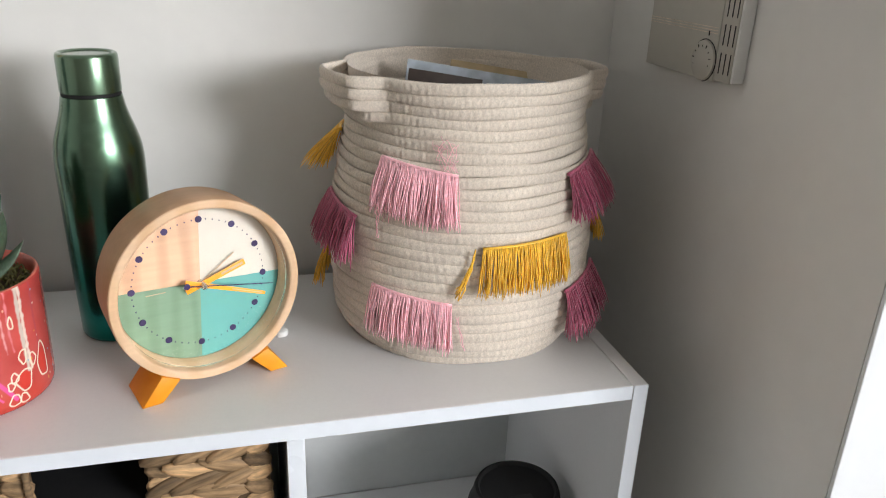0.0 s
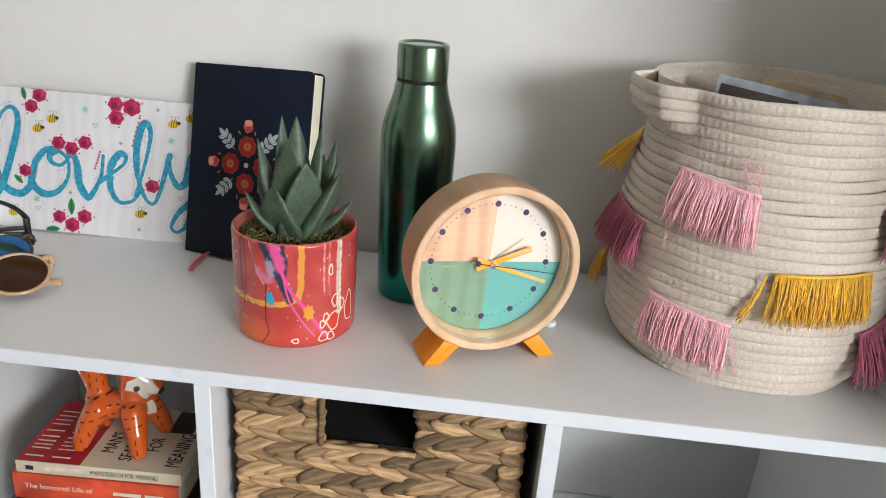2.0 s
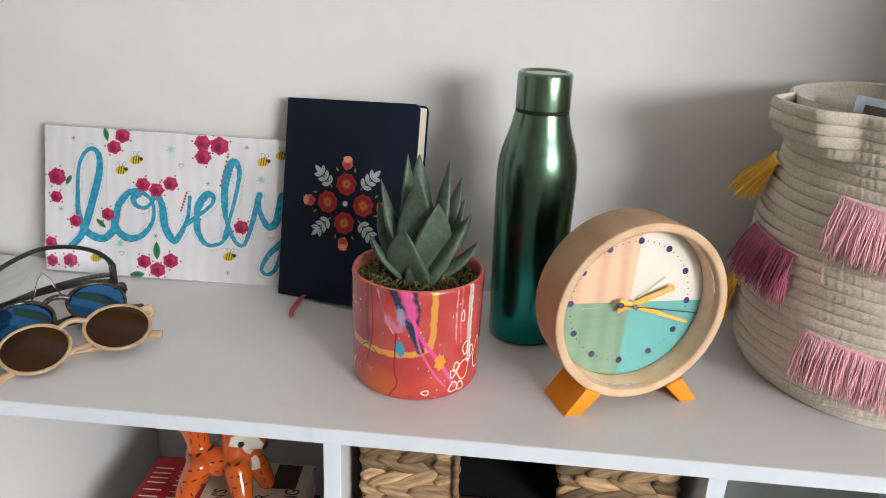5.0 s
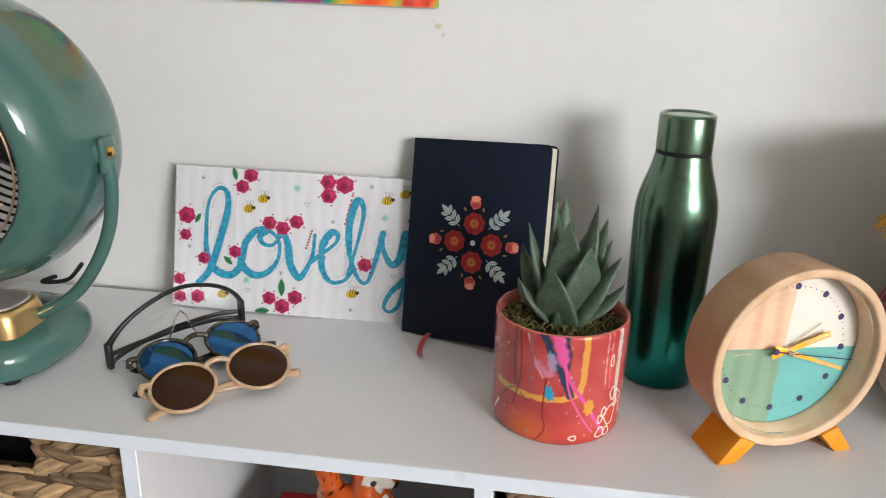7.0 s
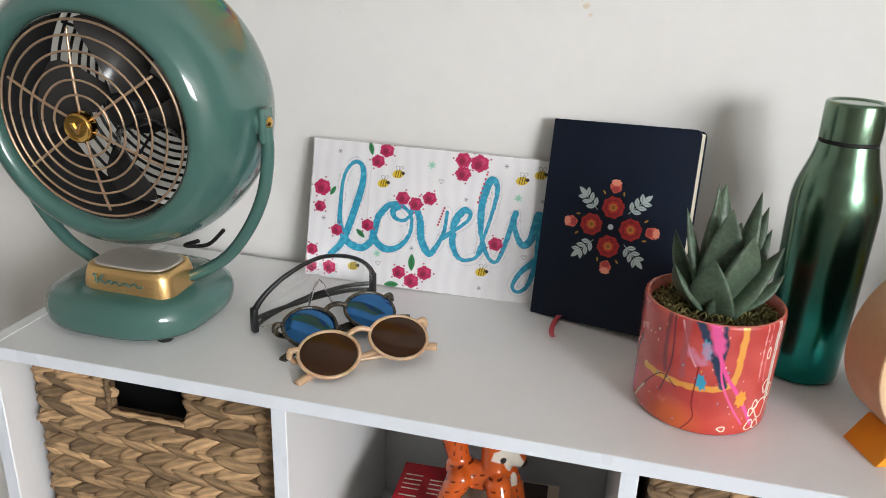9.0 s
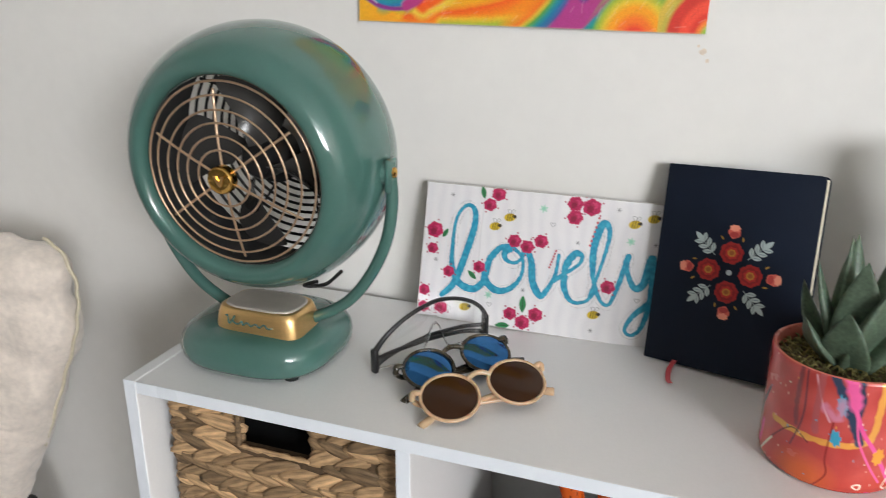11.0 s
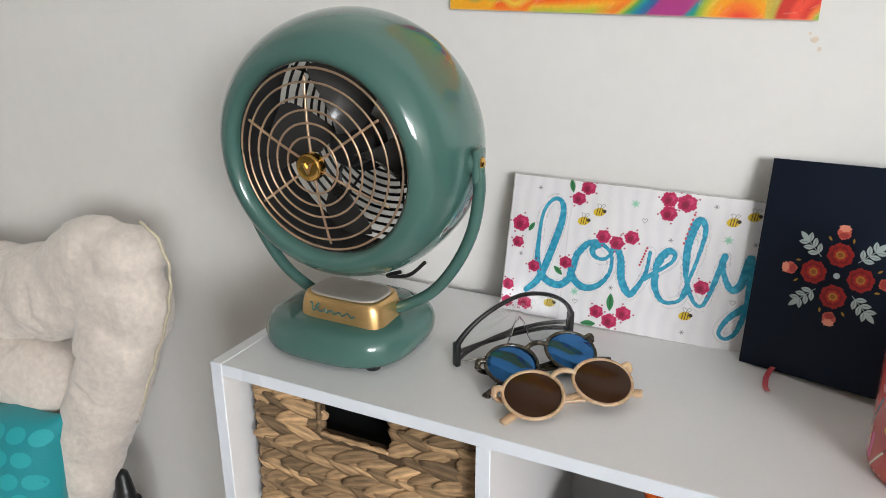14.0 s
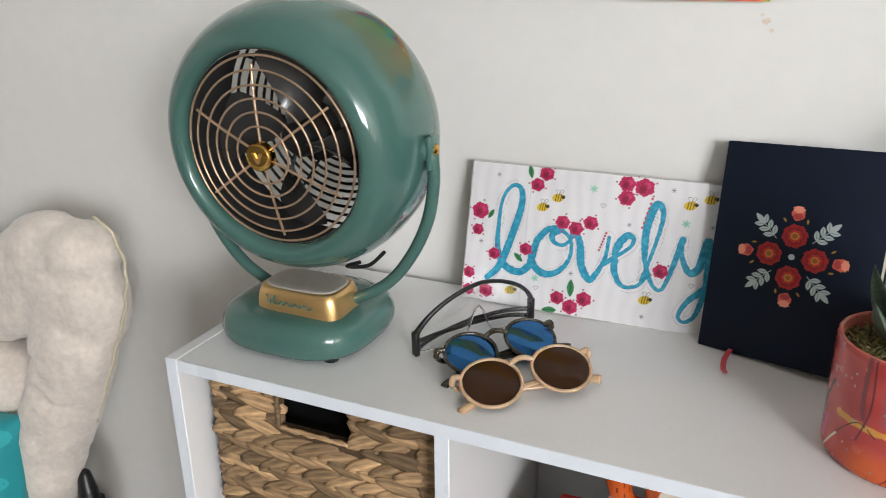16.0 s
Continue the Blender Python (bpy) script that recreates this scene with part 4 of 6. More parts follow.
def pebble(name, wide, deep, levels, mat, parent, m=None, label="", power=2.9, sides=72):
    """A rounded-rectangle dome from (share of the outline, height) levels."""
    a = np.arange(sides) / sides * 2 * np.pi
    c, s = np.cos(a), np.sin(a)
    ox, oy = wide / 2 * np.sign(c) * np.abs(c) ** (2 / power), deep / 2 * np.sign(s) * np.abs(s) ** (2 / power)
    rows = [np.stack([ox * k, oy * k, 0 * a + z], -1) for k, z in levels]
    faces = grid_faces(len(rows), sides, False, True) + [tuple(range(sides))[::-1], tuple((len(rows) - 1) * sides + k for k in range(sides))]
    return part(name, from_arrays(name, np.concatenate(rows), faces), mat, parent, label, smooth=70, m=m)


BASE = pose(-0.012, 0.001, 0, 0, 0, -2)
pebble("base", 0.172, 0.158, [(0.90, 0.0035), (0.955, 0.0050), (0.985, 0.0095), (1.0, 0.017), (0.995, 0.023), (0.975, 0.029), (0.93, 0.0345), (0.86, 0.0385), (0.74, 0.0415), (0.5, 0.0435), (0.2, 0.044)], GREEN_ENAMEL, fan, BASE, "green enamel base")
for x, y in ((-0.055, -0.052), (0.058, -0.052), (-0.055, 0.055), (0.058, 0.055)):
    part("rubber_foot", revolve("rubber_foot", [(0, 0), (0.0075, 0), (0.0082, 0.002), (0.0082, 0.0075), (0, 0.0075)], 20, BASE @ pose(x, y, 0)), BLACK_RUBBER, fan)
BADGE = BASE @ pose(0.014, -0.020, 0.042)
badge = pebble("badge", 0.100, 0.064, [(1.0, -0.002), (0.99, 0.006), (0.95, 0.016), (0.90, 0.0225), (0.86, 0.0235)], GOLD, fan, BADGE, "brushed gold badge block", 4.5)
pebble("badge_top", 0.084, 0.052, [(1.0, 0.0232), (0.99, 0.0246), (0.93, 0.0256), (0.6, 0.0264), (0.2, 0.0266)], SATIN, badge, None, "satin grey plate", 3.4)
mark = [(-0.030, 0.0165), (-0.0275, 0.0165), (-0.0255, 0.0085), (-0.019, 0.0175), (-0.021, 0.0115), (-0.015, 0.009), (-0.011, 0.0125), (-0.009, 0.009), (-0.004, 0.012), (0.000, 0.009), (0.006, 0.0118), (0.010, 0.009), (0.016, 0.0125), (0.020, 0.009), (0.025, 0.0105)]
part("badge_mark", tube("badge_mark", smooth_line([(x, -0.0340 + z * 0.14, z) for x, z in mark], 4), 0.0009, 5), GREEN_ENAMEL, badge, "teal script squiggle")
part("power_cord", tube("power_cord", smooth_line([(0.03, 0.10, 0.060), (0.004, 0.115, 0.036), (-0.016, 0.12, 0.028), (-0.02, 0.10, 0.036), (0.0, 0.096, 0.045)], 8), 0.0024, 8), BLACK_RUBBER, fan, "black power cord", smooth=180)

# ---- clock ----
clock = thing("table_clock", "round beech clock with a four-colour dial and orange feet", "clock", pose(0.8391, 0.0932, T, 0, 0, 21.0))
CZ = 0.0865
ROLL = 3.1          # the dial sits slightly turned in its case
AX = pose(0, 0, CZ, 90, 0, 0)
case = part("case", revolve("case", [(0.0700, -0.0250), (0.0735, -0.0242), (0.0752, -0.0220), (0.0775, 0.0205), (0.0772, 0.0232)], 128, AX), BEECH, clock, "beech wood case", smooth=50)
part("front_rim", revolve("front_rim", [(0.0772, 0.0232), (0.0765, 0.0242), (0.0716, 0.0244), (0.0704, 0.0238), (0.0696, 0.0226), (0.0688, 0.0010)], 128, AX), BEECH_LIGHT, clock, "pale beech front rim", smooth=40)
part("back_plate", revolve("back_plate", [(0.0700, -0.0248), (0, -0.0248)], 96, AX), BLACK, clock)
for k, (mat, label) in enumerate(((DIAL_WHITE, "cream dial quarter"), (DIAL_WOOD, "bare wood dial quarter"), (DIAL_SAGE, "sage stained wood dial quarter"), (DIAL_TEAL, "teal dial quarter"))):
    a = np.linspace(radians(90 * k + 1), radians(90 * k + 91), 25) - radians(1 + ROLL)
    outline = [(0, 0)] + [(0.0686 * math.cos(t), 0.0686 * math.sin(t)) for t in a]
    part("dial_quarter", solid_polygon(outline, 0.0012, pose(0, -0.0006, CZ)), mat, clock, label)
for k in range(12):
    a = radians(30 * k + ROLL)
    part("hour_dot", revolve("hour_dot", [(0, 0.0004), (0.00265, 0.0004), (0.00285, 0)], 20, pose(0.0545 * math.sin(a), -0.0006, CZ + 0.0545 * math.cos(a), 90, 0, 0)), INDIGO, clock)
bm = bmesh.new()
for k in range(60):
    if k % 5:
        a = radians(6 * k + ROLL)
        bmesh.ops.create_circle(bm, cap_ends=True, radius=0.00065, segments=8, matrix=pose(0.0545 * math.sin(a), -0.0010, CZ + 0.0545 * math.cos(a), 90, 0, 0))
tagged(part("minute_dots", bm, INDIGO, clock), kind="stuff")
part("dial_text_bar", boxed(-0.044, -0.028, -0.0009, -0.0005, CZ - 0.0028, CZ - 0.0023), DIAL_WOOD, clock, "unreadable pale maker's mark")


def clock_hand(name, hour_angle, tail, length, w0, w1, y, mat, label, slot=False):
    bm = solid_polygon([(-w0 / 2, -tail), (w0 / 2, -tail), (w1 / 2, length), (-w1 / 2, length)], 0.0006, pose(0, y, CZ) @ pose(0, 0, 0, 0, hour_angle, 0), 0.0001)
    hand = part(name, bm, mat, clock, label)
    if slot:
        part("hand_slot", solid_polygon([(-w1 * 0.17, length * 0.45), (w1 * 0.17, length * 0.45), (w1 * 0.17, length * 0.95), (-w1 * 0.17, length * 0.95)], 0.0002, pose(0, y - 0.0002, CZ) @ pose(0, 0, 0, 0, hour_angle, 0)), TAN_HAND, hand)


clock_hand("alarm_hand", 50 + ROLL, 0.0, 0.036, 0.0010, 0.0010, -0.0036, TAN_HAND, "thin tan alarm hand")
clock_hand("hour_hand", 68 + ROLL, 0.014, 0.039, 0.0044, 0.0054, -0.0060, ORANGE, "orange hour hand", True)
clock_hand("minute_hand", 107 + ROLL, 0.015, 0.056, 0.0044, 0.0028, -0.0085, ORANGE, "orange minute hand", True)
clock_hand("second_hand", 97 + ROLL, 0.014, 0.060, 0.0009, 0.0007, -0.0108, INDIGO, "thin indigo second hand")
a = radians(97 + ROLL)
part("second_hand_disc", revolve("second_hand_disc", [(0, 0.0008), (0.0026, 0.0008), (0.0026, 0), (0, 0)], 20, pose(-0.014 * math.sin(a), -0.0100, CZ - 0.014 * math.cos(a), 90, 0, 0)), INDIGO, clock)
part("hub_pin", revolve("hub_pin", [(0, 0.0128), (0.0016, 0.0126), (0.0026, 0.0114), (0.0026, 0.0), (0, 0.0)], 20, pose(0, -0.0006, CZ, 90, 0, 0)), NICKEL, clock, "small nickel hub pin")
pane = part("clock_glass", revolve("clock_glass", [(0, 0.0178), (0.0688, 0.0178), (0.0688, 0.0166), (0, 0.0166)], 64, AX), CLEAR, clock, "clear clock glass")
pane.visible_shadow = False
for side in (-1, 1):
    x0 = side * 0.0625
    x1 = side * 0.0465
    shape = [(x0, 0.0), (x1, 0.0), (side * 0.0305, 0.0170), (side * 0.0450, 0.0235)]
    part("foot", solid_polygon(shape, 0.042, pose(0, -0.0270, 0), 0.0006), ORANGE, clock, "slanted orange foot")

# ---- bottle ----
bottle = thing("steel_bottle", "tall green metallic steel drinking bottle with screw cap", "bottle", pose(0.758, 0.196, T) @ Matrix.Diagonal((1, 1, 1.008, 1)))
body = [(0, 0.0005), (0.0315, 0.0005), (0.0335, 0.0015), (0.0345, 0.005), (0.0352, 0.03), (0.0362, 0.08), (0.0370, 0.14), (0.0372, 0.160), (0.0366, 0.172), (0.0350, 0.182), (0.0318, 0.193), (0.0288, 0.202), (0.0266, 0.210), (0.0252, 0.2175), (0.0246, 0.2205), (0.0236, 0.2210), (0, 0.2210)]
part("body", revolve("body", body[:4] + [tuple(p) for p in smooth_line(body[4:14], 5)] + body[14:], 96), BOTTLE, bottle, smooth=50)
part("gasket", revolve("gasket", [(0.0232, 0.2205), (0.0240, 0.2212), (0.0240, 0.2232), (0.0232, 0.2238)], 64), BLACK_RUBBER, bottle, "thin black gasket")
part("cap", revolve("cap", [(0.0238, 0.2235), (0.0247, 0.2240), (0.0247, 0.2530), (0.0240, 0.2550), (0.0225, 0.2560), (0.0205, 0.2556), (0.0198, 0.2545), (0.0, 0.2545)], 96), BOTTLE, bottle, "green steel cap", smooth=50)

# ---- plant ----
plant = thing("potted_succulent", "spiky green succulent in a coral hand-painted pot", "plant", pose(0.660, 0.104, T))
FACE = radians(-72)          # the side of the pot that is turned to the room
PW, PH = 2 * math.pi * 0.0565, 0.100
pot = Canvas(PW, PH, 0.00055, "bc433f", 5)
pot.lay(0.5 + 0.8 * pot.cloud(0.05, 1), "d9605a", 0.6)
pot.lay((0.035 - pot.y + 0.008 * pot.cloud(0.05, 3)) / 0.03, "c43a28", 0.7)
pot.lay((0.030 - np.hypot(pot.x - PW / 2 + 0.045, (pot.y - 0.008) * 1.3)) / 0.02, "d9652a", 0.8)
M = PW / 2                   # the middle of the painted front


def pa(px):
    """Where on the pot's front a share (-1 to 1) of its seen width lies."""
    return M + 0.0565 * math.asin(max(-1, min(1, px)))


pot.stroke([(pa(-0.98), 0.044), (pa(-0.7), 0.043), (pa(-0.3), 0.044), (pa(-0.05), 0.049), (pa(0.02), 0.056), (pa(0.04), 0.075), (pa(0.05), 0.1)], 0.0055, "e5a04a", 0.001, 0.0006)
pot.stroke([(pa(-0.55), 0.102), (pa(-0.42), 0.085), (pa(-0.22), 0.06), (pa(-0.14), 0.048)], 0.0065, "33405a", 0.0015, 0.0008)
pot.stroke([(pa(-0.26), 0.102), (pa(-0.20), 0.085), (pa(-0.22), 0.07)], 0.0045, "2c3a52", 0.0015, 0.0008)
pot.stroke([(pa(-0.40), 0.102), (pa(-0.28), 0.08), (pa(-0.12), 0.058), (pa(0.08), 0.042), (pa(0.3), 0.022), (pa(0.42), 0.010)], 0.0032, "e8559a", 0.0008)
pot.stroke([(pa(-0.34), 0.101), (pa(-0.24), 0.075), (pa(-0.15), 0.05), (pa(0.05), 0.028), (pa(0.25), 0.012)], 0.0016, "ef5f9c", 0.0007)
pot.stroke([(pa(-0.36), 0.100), (pa(-0.27), 0.080)], 0.009, "ea5f9e", 0.003, 0.001)
pot.ellipse(pa(-0.42), 0.078, 0.0032, 0.0085, "4ba0bd", 12, ragged=0.15)
pot.ellipse(pa(-0.43), 0.049, 0.0038, 0.0068, "3d9fc0", 14, ragged=0.15)
pot.ellipse(pa(0.16), 0.036, 0.0046, 0.0072, "e79a35", 0, ragged=0.12)
pot.stroke([(pa(-0.72), 0.098), (pa(-0.62), 0.075), (pa(-0.52), 0.062)], 0.0012, "e7b6bf", 0.001)
pot.stroke([(pa(-0.60), 0.074), (pa(-0.45), 0.066), (pa(-0.42), 0.080)], 0.006, "d98fae", 0.004, 0.0015, 0.7)
pot.stroke([(pa(-0.80), 0.1), (pa(-0.78), 0.06), (pa(-0.85), 0.03)], 0.0012, "4a3040", 0.001)
for x0, w, c in ((-0.84, 0.004, "7c3a40"), (-0.66, 0.005, "b05a5c"), (0.62, 0.003, "d9d3c6"), (0.66, 0.0024, "f2e8da"), (0.48, 0.0012, "e58a92"), (0.40, 0.001, "eab0b0"), (0.80, 0.002, "b84a50")):
    pot.stroke([(pa(x0), 0.102), (pa(x0 - 0.01), 0.07), (pa(x0 + 0.01), 0.05 - 0.02 * (x0 > 0.6))], w, c, 0.0012, 0.0006, 0.85)
pot.stroke([(pa(-0.48), 0.062), (pa(-0.5), 0.03), (pa(-0.46), 0.015), (pa(-0.60), 0.0)], 0.0011, "7c1a1c", 0.0006)
pot.stroke([(pa(-0.98), 0.025), (pa(-0.86), 0.045), (pa(-0.70), 0.038)], 0.0009, "40242c", 0.0005)
for cx, cy, rx, ry, tn in ((0.56, 0.023, 0.0068, 0.0090, -10), (0.44, 0.028, 0.0030, 0.0040, 0), (0.38, 0.022, 0.0026, 0.0036, 0), (0.58, 0.043, 0.0032, 0.0060, -5), (0.70, 0.037, 0.0028, 0.0055, 0),
                           (0.40, 0.009, 0.0042, 0.0048, -30), (0.52, 0.008, 0.0036, 0.0042, 20), (0.82, 0.030, 0.0058, 0.0150, 0), (0.50, 0.074, 0.0018, 0.0050, 0), (-0.05, 0.008, 0.0030, 0.0022, 0), (0.12, -0.001, 0.003, 0.003, 0)):
    a = np.arange(8) / 8 * 2 * np.pi
    wob = 1 + 0.16 * np.sin(a * 3 + cx * 20)
    c, s = math.cos(radians(tn)), math.sin(radians(tn))
    ring = [(pa(cx) + (rx * math.cos(t) * c - ry * math.sin(t) * s) * k, cy + (rx * math.cos(t) * s + ry * math.sin(t) * c) * k) for t, k in zip(a, wob)]
    pot.stroke(ring, 0.0011, "f1e6cf" if cy > 0 else "e04c98", 0.0005, closed=True)
    if rx > 0.005:
        pot.ellipse(pa(cx), cy, rx * 0.8, ry * 0.8, "d83a2a", tn, 0.001, strength=0.8)
rp = np.random.RandomState(9)
for k in range(90):
    x, y = rp.rand() * PW, rp.rand() ** 1.4 * 0.1
    pot.ellipse(x, y, 0.0003 + 0.0007 * rp.rand(), 0.0004 + 0.0010 * rp.rand(), ("f0dfc8", "e7a74c", "f2b7a0", "5aa9bf")[int(rp.rand() * 4)], 0, 0.0004, strength=0.8)
for k in range(26):          # the far side: broad loose brushwork
    x = (M + 0.0565 * (1.7 + rp.rand() * 2.9)) % PW
    y = rp.rand() * 0.1
    pot.stroke([(x, y), (x + 0.01 * rp.randn(), y + 0.02 * rp.randn()), (x + 0.02 * rp.randn(), y + 0.03 * rp.randn())], 0.001 + 0.004 * rp.rand(), ("e5a04a", "e8559a", "33405a", "f1e6cf", "b83228")[int(rp.rand() * 5)], 0.001)


def pot_place(x, y):
    a = FACE + (x - M) / 0.0565
    r = np.interp(y, [0, 0.002, 0.006, 0.095, 0.0985, 0.1], [0.0530, 0.0548, 0.0558, 0.0572, 0.0570, 0.0562])
    return np.stack([r * np.cos(a), r * np.sin(a), y + 0.0005], -1)


part("pot", pot.mesh("pot", pot_place), ART_GLOSS, plant, "coral pot with abstract brush marks", smooth=180)
RIM = material("coral_glaze", (0.55, 0.14, 0.10), 0.25, grain=0.05, grain_size=0.01, stain=0.15, stain_size=0.02, bump=0.03)
part("pot_inside", revolve("pot_inside", [(0.0562, 0.1005), (0.0548, 0.1012), (0.0530, 0.1000), (0.0526, 0.085), (0, 0.085)], 80), RIM, plant, "glazed rim", smooth=60)
part("pot_bottom", revolve("pot_bottom", [(0, 0.0004), (0.0530, 0.0006)], 64), RIM, plant)
moss = []
rm = np.random.RandomState(21)
for k in range(520):
    a, r = rm.rand() * 6.283, 0.050 * math.sqrt(rm.rand())
    x, y, z = r * math.cos(a), r * math.sin(a), 0.0885 + 0.006 * (1 - r / 0.05) + 0.002 * rm.rand()
    d, c = rm.rand() * 6.283, 0.0045 + 0.005 * rm.rand()
    line = [(x, y, z - 0.002), (x + c * math.cos(d) * 0.5, y + c * math.sin(d) * 0.5, z + 0.0035 * rm.rand() + 0.001), (x + c * math.cos(d + 0.6), y + c * math.sin(d + 0.6), z + 0.001 * rm.randn())]
    moss.append(tube("strand", smooth_line(line, 3), 0.00060 + 0.0004 * rm.rand(), 4))
part("moss_bed", revolve("moss_bed", [(0, 0.0930), (0.03, 0.0915), (0.0527, 0.0870)], 32), SEAGRASS_CORE, plant, "dark soil")
tagged(part("moss", join("moss", moss), MOSS, plant, "tangled olive dried moss", smooth=180), kind="stuff")


def succulent_leaf(tip, base, wide, seed, twist=0.0):
    """A thick pointed leaf, hollow above and keeled below."""
    tip, base = np.array(tip, float), np.array(base, float)
    way = tip - base
    out = np.array([way[0], way[1], 0.0])
    if np.linalg.norm(out) < 0.006:
        out = np.array([math.cos(seed), math.sin(seed), 0]) * 0.01
    out /= np.linalg.norm(out)
    n, s = 13, 12
    line = np.array([base + way * q - out * 0.010 * math.sin(math.pi * q) * -1.0 * (0.4 if way[2] > 0.06 else 1.0) * 0.6 for q in np.linspace(0, 1, n)])
    side = np.cross(way / np.linalg.norm(way), out)
    side /= np.linalg.norm(side) + 1e-9
    inner = np.cross(side, way / np.linalg.norm(way))
    side = side * math.cos(twist) + inner * math.sin(twist)
    inner = np.cross(side, way / np.linalg.norm(way))
    rings = []
    for i, q in enumerate(np.linspace(0, 1, n)):
        w = wide / 2 * (0.86 + 0.50 * q - 1.36 * q ** 2.3) if q < 1 else 0.0002
        w = max(w, 0.0003)
        t = 0.34 * w + 0.0006 * (1 - q)
        for k in range(s):
            b = 2 * math.pi * k / s
            rings.append(line[i] + side * w * math.cos(b) + inner * (t * math.sin(b) + 0.30 * w * (math.cos(b) ** 2 - 0.5)))
    faces = grid_faces(n, s, False, True) + [tuple(range(s))[::-1], tuple((n - 1) * s + k for k in range(s))]
    return part("leaf", from_arrays("leaf", rings, faces), SUCCULENT, plant, smooth=180)


RX, RY = np.array((0.95, 0.31)), np.array((0.31, -0.95))      # across and towards the room
for k, (u, v, z, w) in enumerate([(-0.011, -0.004, 0.1985, 0.027), (0.002, -0.020, 0.1940, 0.026), (0.0235, 0.000, 0.1930, 0.026), (0.038, -0.012, 0.177, 0.022), (-0.032, -0.010, 0.176, 0.024),
                                   (-0.044, 0.010, 0.135, 0.021), (0.049, 0.012, 0.126, 0.018), (-0.006, 0.016, 0.183, 0.034), (-0.020, 0.030, 0.146, 0.033), (0.038, 0.024, 0.155, 0.036), (0.008, 0.030, 0.166, 0.037),
                                   (-0.030, -0.032, 0.150, 0.022), (0.028, -0.034, 0.156, 0.024), (0.040, -0.004, 0.160, 0.022)]):
    tip = (*(RX * u + RY * v), z)
    root = (*(RX * u * 0.22 + RY * v * 0.25 + RY * 0.002), 0.090)
    succulent_leaf(tip, root, w * 1.24, k)

# ---- lettered card ----
CW, CH = 0.2665, 0.160
card = Canvas(CW, CH, 0.0006, "e4e2e3", 2)
card.lay(0.35 + 0.5 * np.sin(card.x * 420 + 1.5 * card.cloud(0.05, 3)), "d6d4d8", 0.45)
card.lay((0.0010 - np.abs(card.x - 0.070 - 0.0015 * card.cloud(0.1, 6))) / 0.001, "c3c0c2", 0.55)
BLUE = "1f93b4"
LETTER_L = [(0.029, 0.028), (0.042, 0.043), (0.051, 0.07), (0.061, 0.113), (0.059, 0.133), (0.049, 0.136), (0.039, 0.12), (0.037, 0.088), (0.039, 0.062), (0.049, 0.045), (0.066, 0.04), (0.078, 0.05)]
LETTER_O = [(0.078, 0.05), (0.082, 0.075), (0.094, 0.092), (0.107, 0.094), (0.12, 0.083), (0.12, 0.062), (0.108, 0.046), (0.092, 0.043), (0.079, 0.055), (0.082, 0.075), (0.093, 0.091)]
LETTER_V = [(0.107, 0.094), (0.099, 0.087), (0.102, 0.079), (0.112, 0.077), (0.12, 0.085), (0.121, 0.095), (0.13, 0.082), (0.134, 0.058), (0.143, 0.044), (0.149, 0.048), (0.158, 0.068), (0.16, 0.092)]
LETTER_E = [(0.157, 0.063), (0.17, 0.073), (0.183, 0.085), (0.185, 0.094), (0.178, 0.096), (0.17, 0.083), (0.169, 0.058), (0.179, 0.042), (0.194, 0.044), (0.202, 0.055)]
LETTER_X = [(0.198, 0.051), (0.206, 0.083), (0.212, 0.119), (0.208, 0.132), (0.202, 0.129), (0.197, 0.105), (0.199, 0.075), (0.208, 0.05), (0.218, 0.043), (0.225, 0.059), (0.234, 0.099)]
LETTER_Y = [(0.234, 0.099), (0.235, 0.082), (0.244, 0.066), (0.253, 0.072), (0.259, 0.1), (0.262, 0.057), (0.256, 0.024), (0.246, 0.013), (0.239, 0.019), (0.246, 0.035), (0.257, 0.046), (0.269, 0.058)]
LETTERS = [LETTER_L, LETTER_O, LETTER_V, LETTER_E, LETTER_X, LETTER_Y]
for n, pts in enumerate(LETTERS):
    d, along = card.near(pts, steps=8)
    wide = 0.0034 + 0.0012 * np.sin(along * 9 + n)
    for off in (0.0044, 0.0056):
        card.lay(np.clip((0.00032 - np.abs(d - off - 0.0009 * card.cloud(0.03, n))) / 0.0003, 0, 1) * (card.cloud(0.04, n + 30 + int(off * 5000)) > -0.1), "4a4a52", 0.45)
    card.lay((wide - d + 0.0004 * card.cloud(0.006, n)) / 0.0006, BLUE)
    card.lay(np.clip((wide * 0.7 - d) / 0.0010, 0, 1) * np.clip(0.5 + 0.8 * card.cloud(0.012, n + 7), 0, 1), "52bcd2", 0.55)
    card.lay(np.clip((wide - d) / 0.0006, 0, 1) * np.clip(0.2 + 0.8 * card.cloud(0.010, n + 60), 0, 1), "0f7396", 0.6)


def rose(x, y, r):
    r = r * 1.14
    card.ellipse(x, y, r, r * 0.94, "b81f55", 0, 0.0006, 0.07, petals=6)
    for k in range(5):
        a = k * 1.257 + x * 77
        card.stroke([(x + 0.75 * r * math.cos(a - 0.5), y + 0.75 * r * math.sin(a - 0.5)), (x + 0.5 * r * math.cos(a), y + 0.5 * r * math.sin(a)), (x + 0.75 * r * math.cos(a + 0.5), y + 0.75 * r * math.sin(a + 0.5))], 0.0007, "7d0f36", 0.0004, strength=0.8)
    for k in range(3):
        card.ellipse(x + r * 0.25 * math.cos(2 * k), y + r * 0.25 * math.sin(2 * k + 1), r * 0.42, r * 0.36, ("d0406f", "99123f", "7c0f34")[k], 30 * k, 0.0008, 0.12, 0.75)


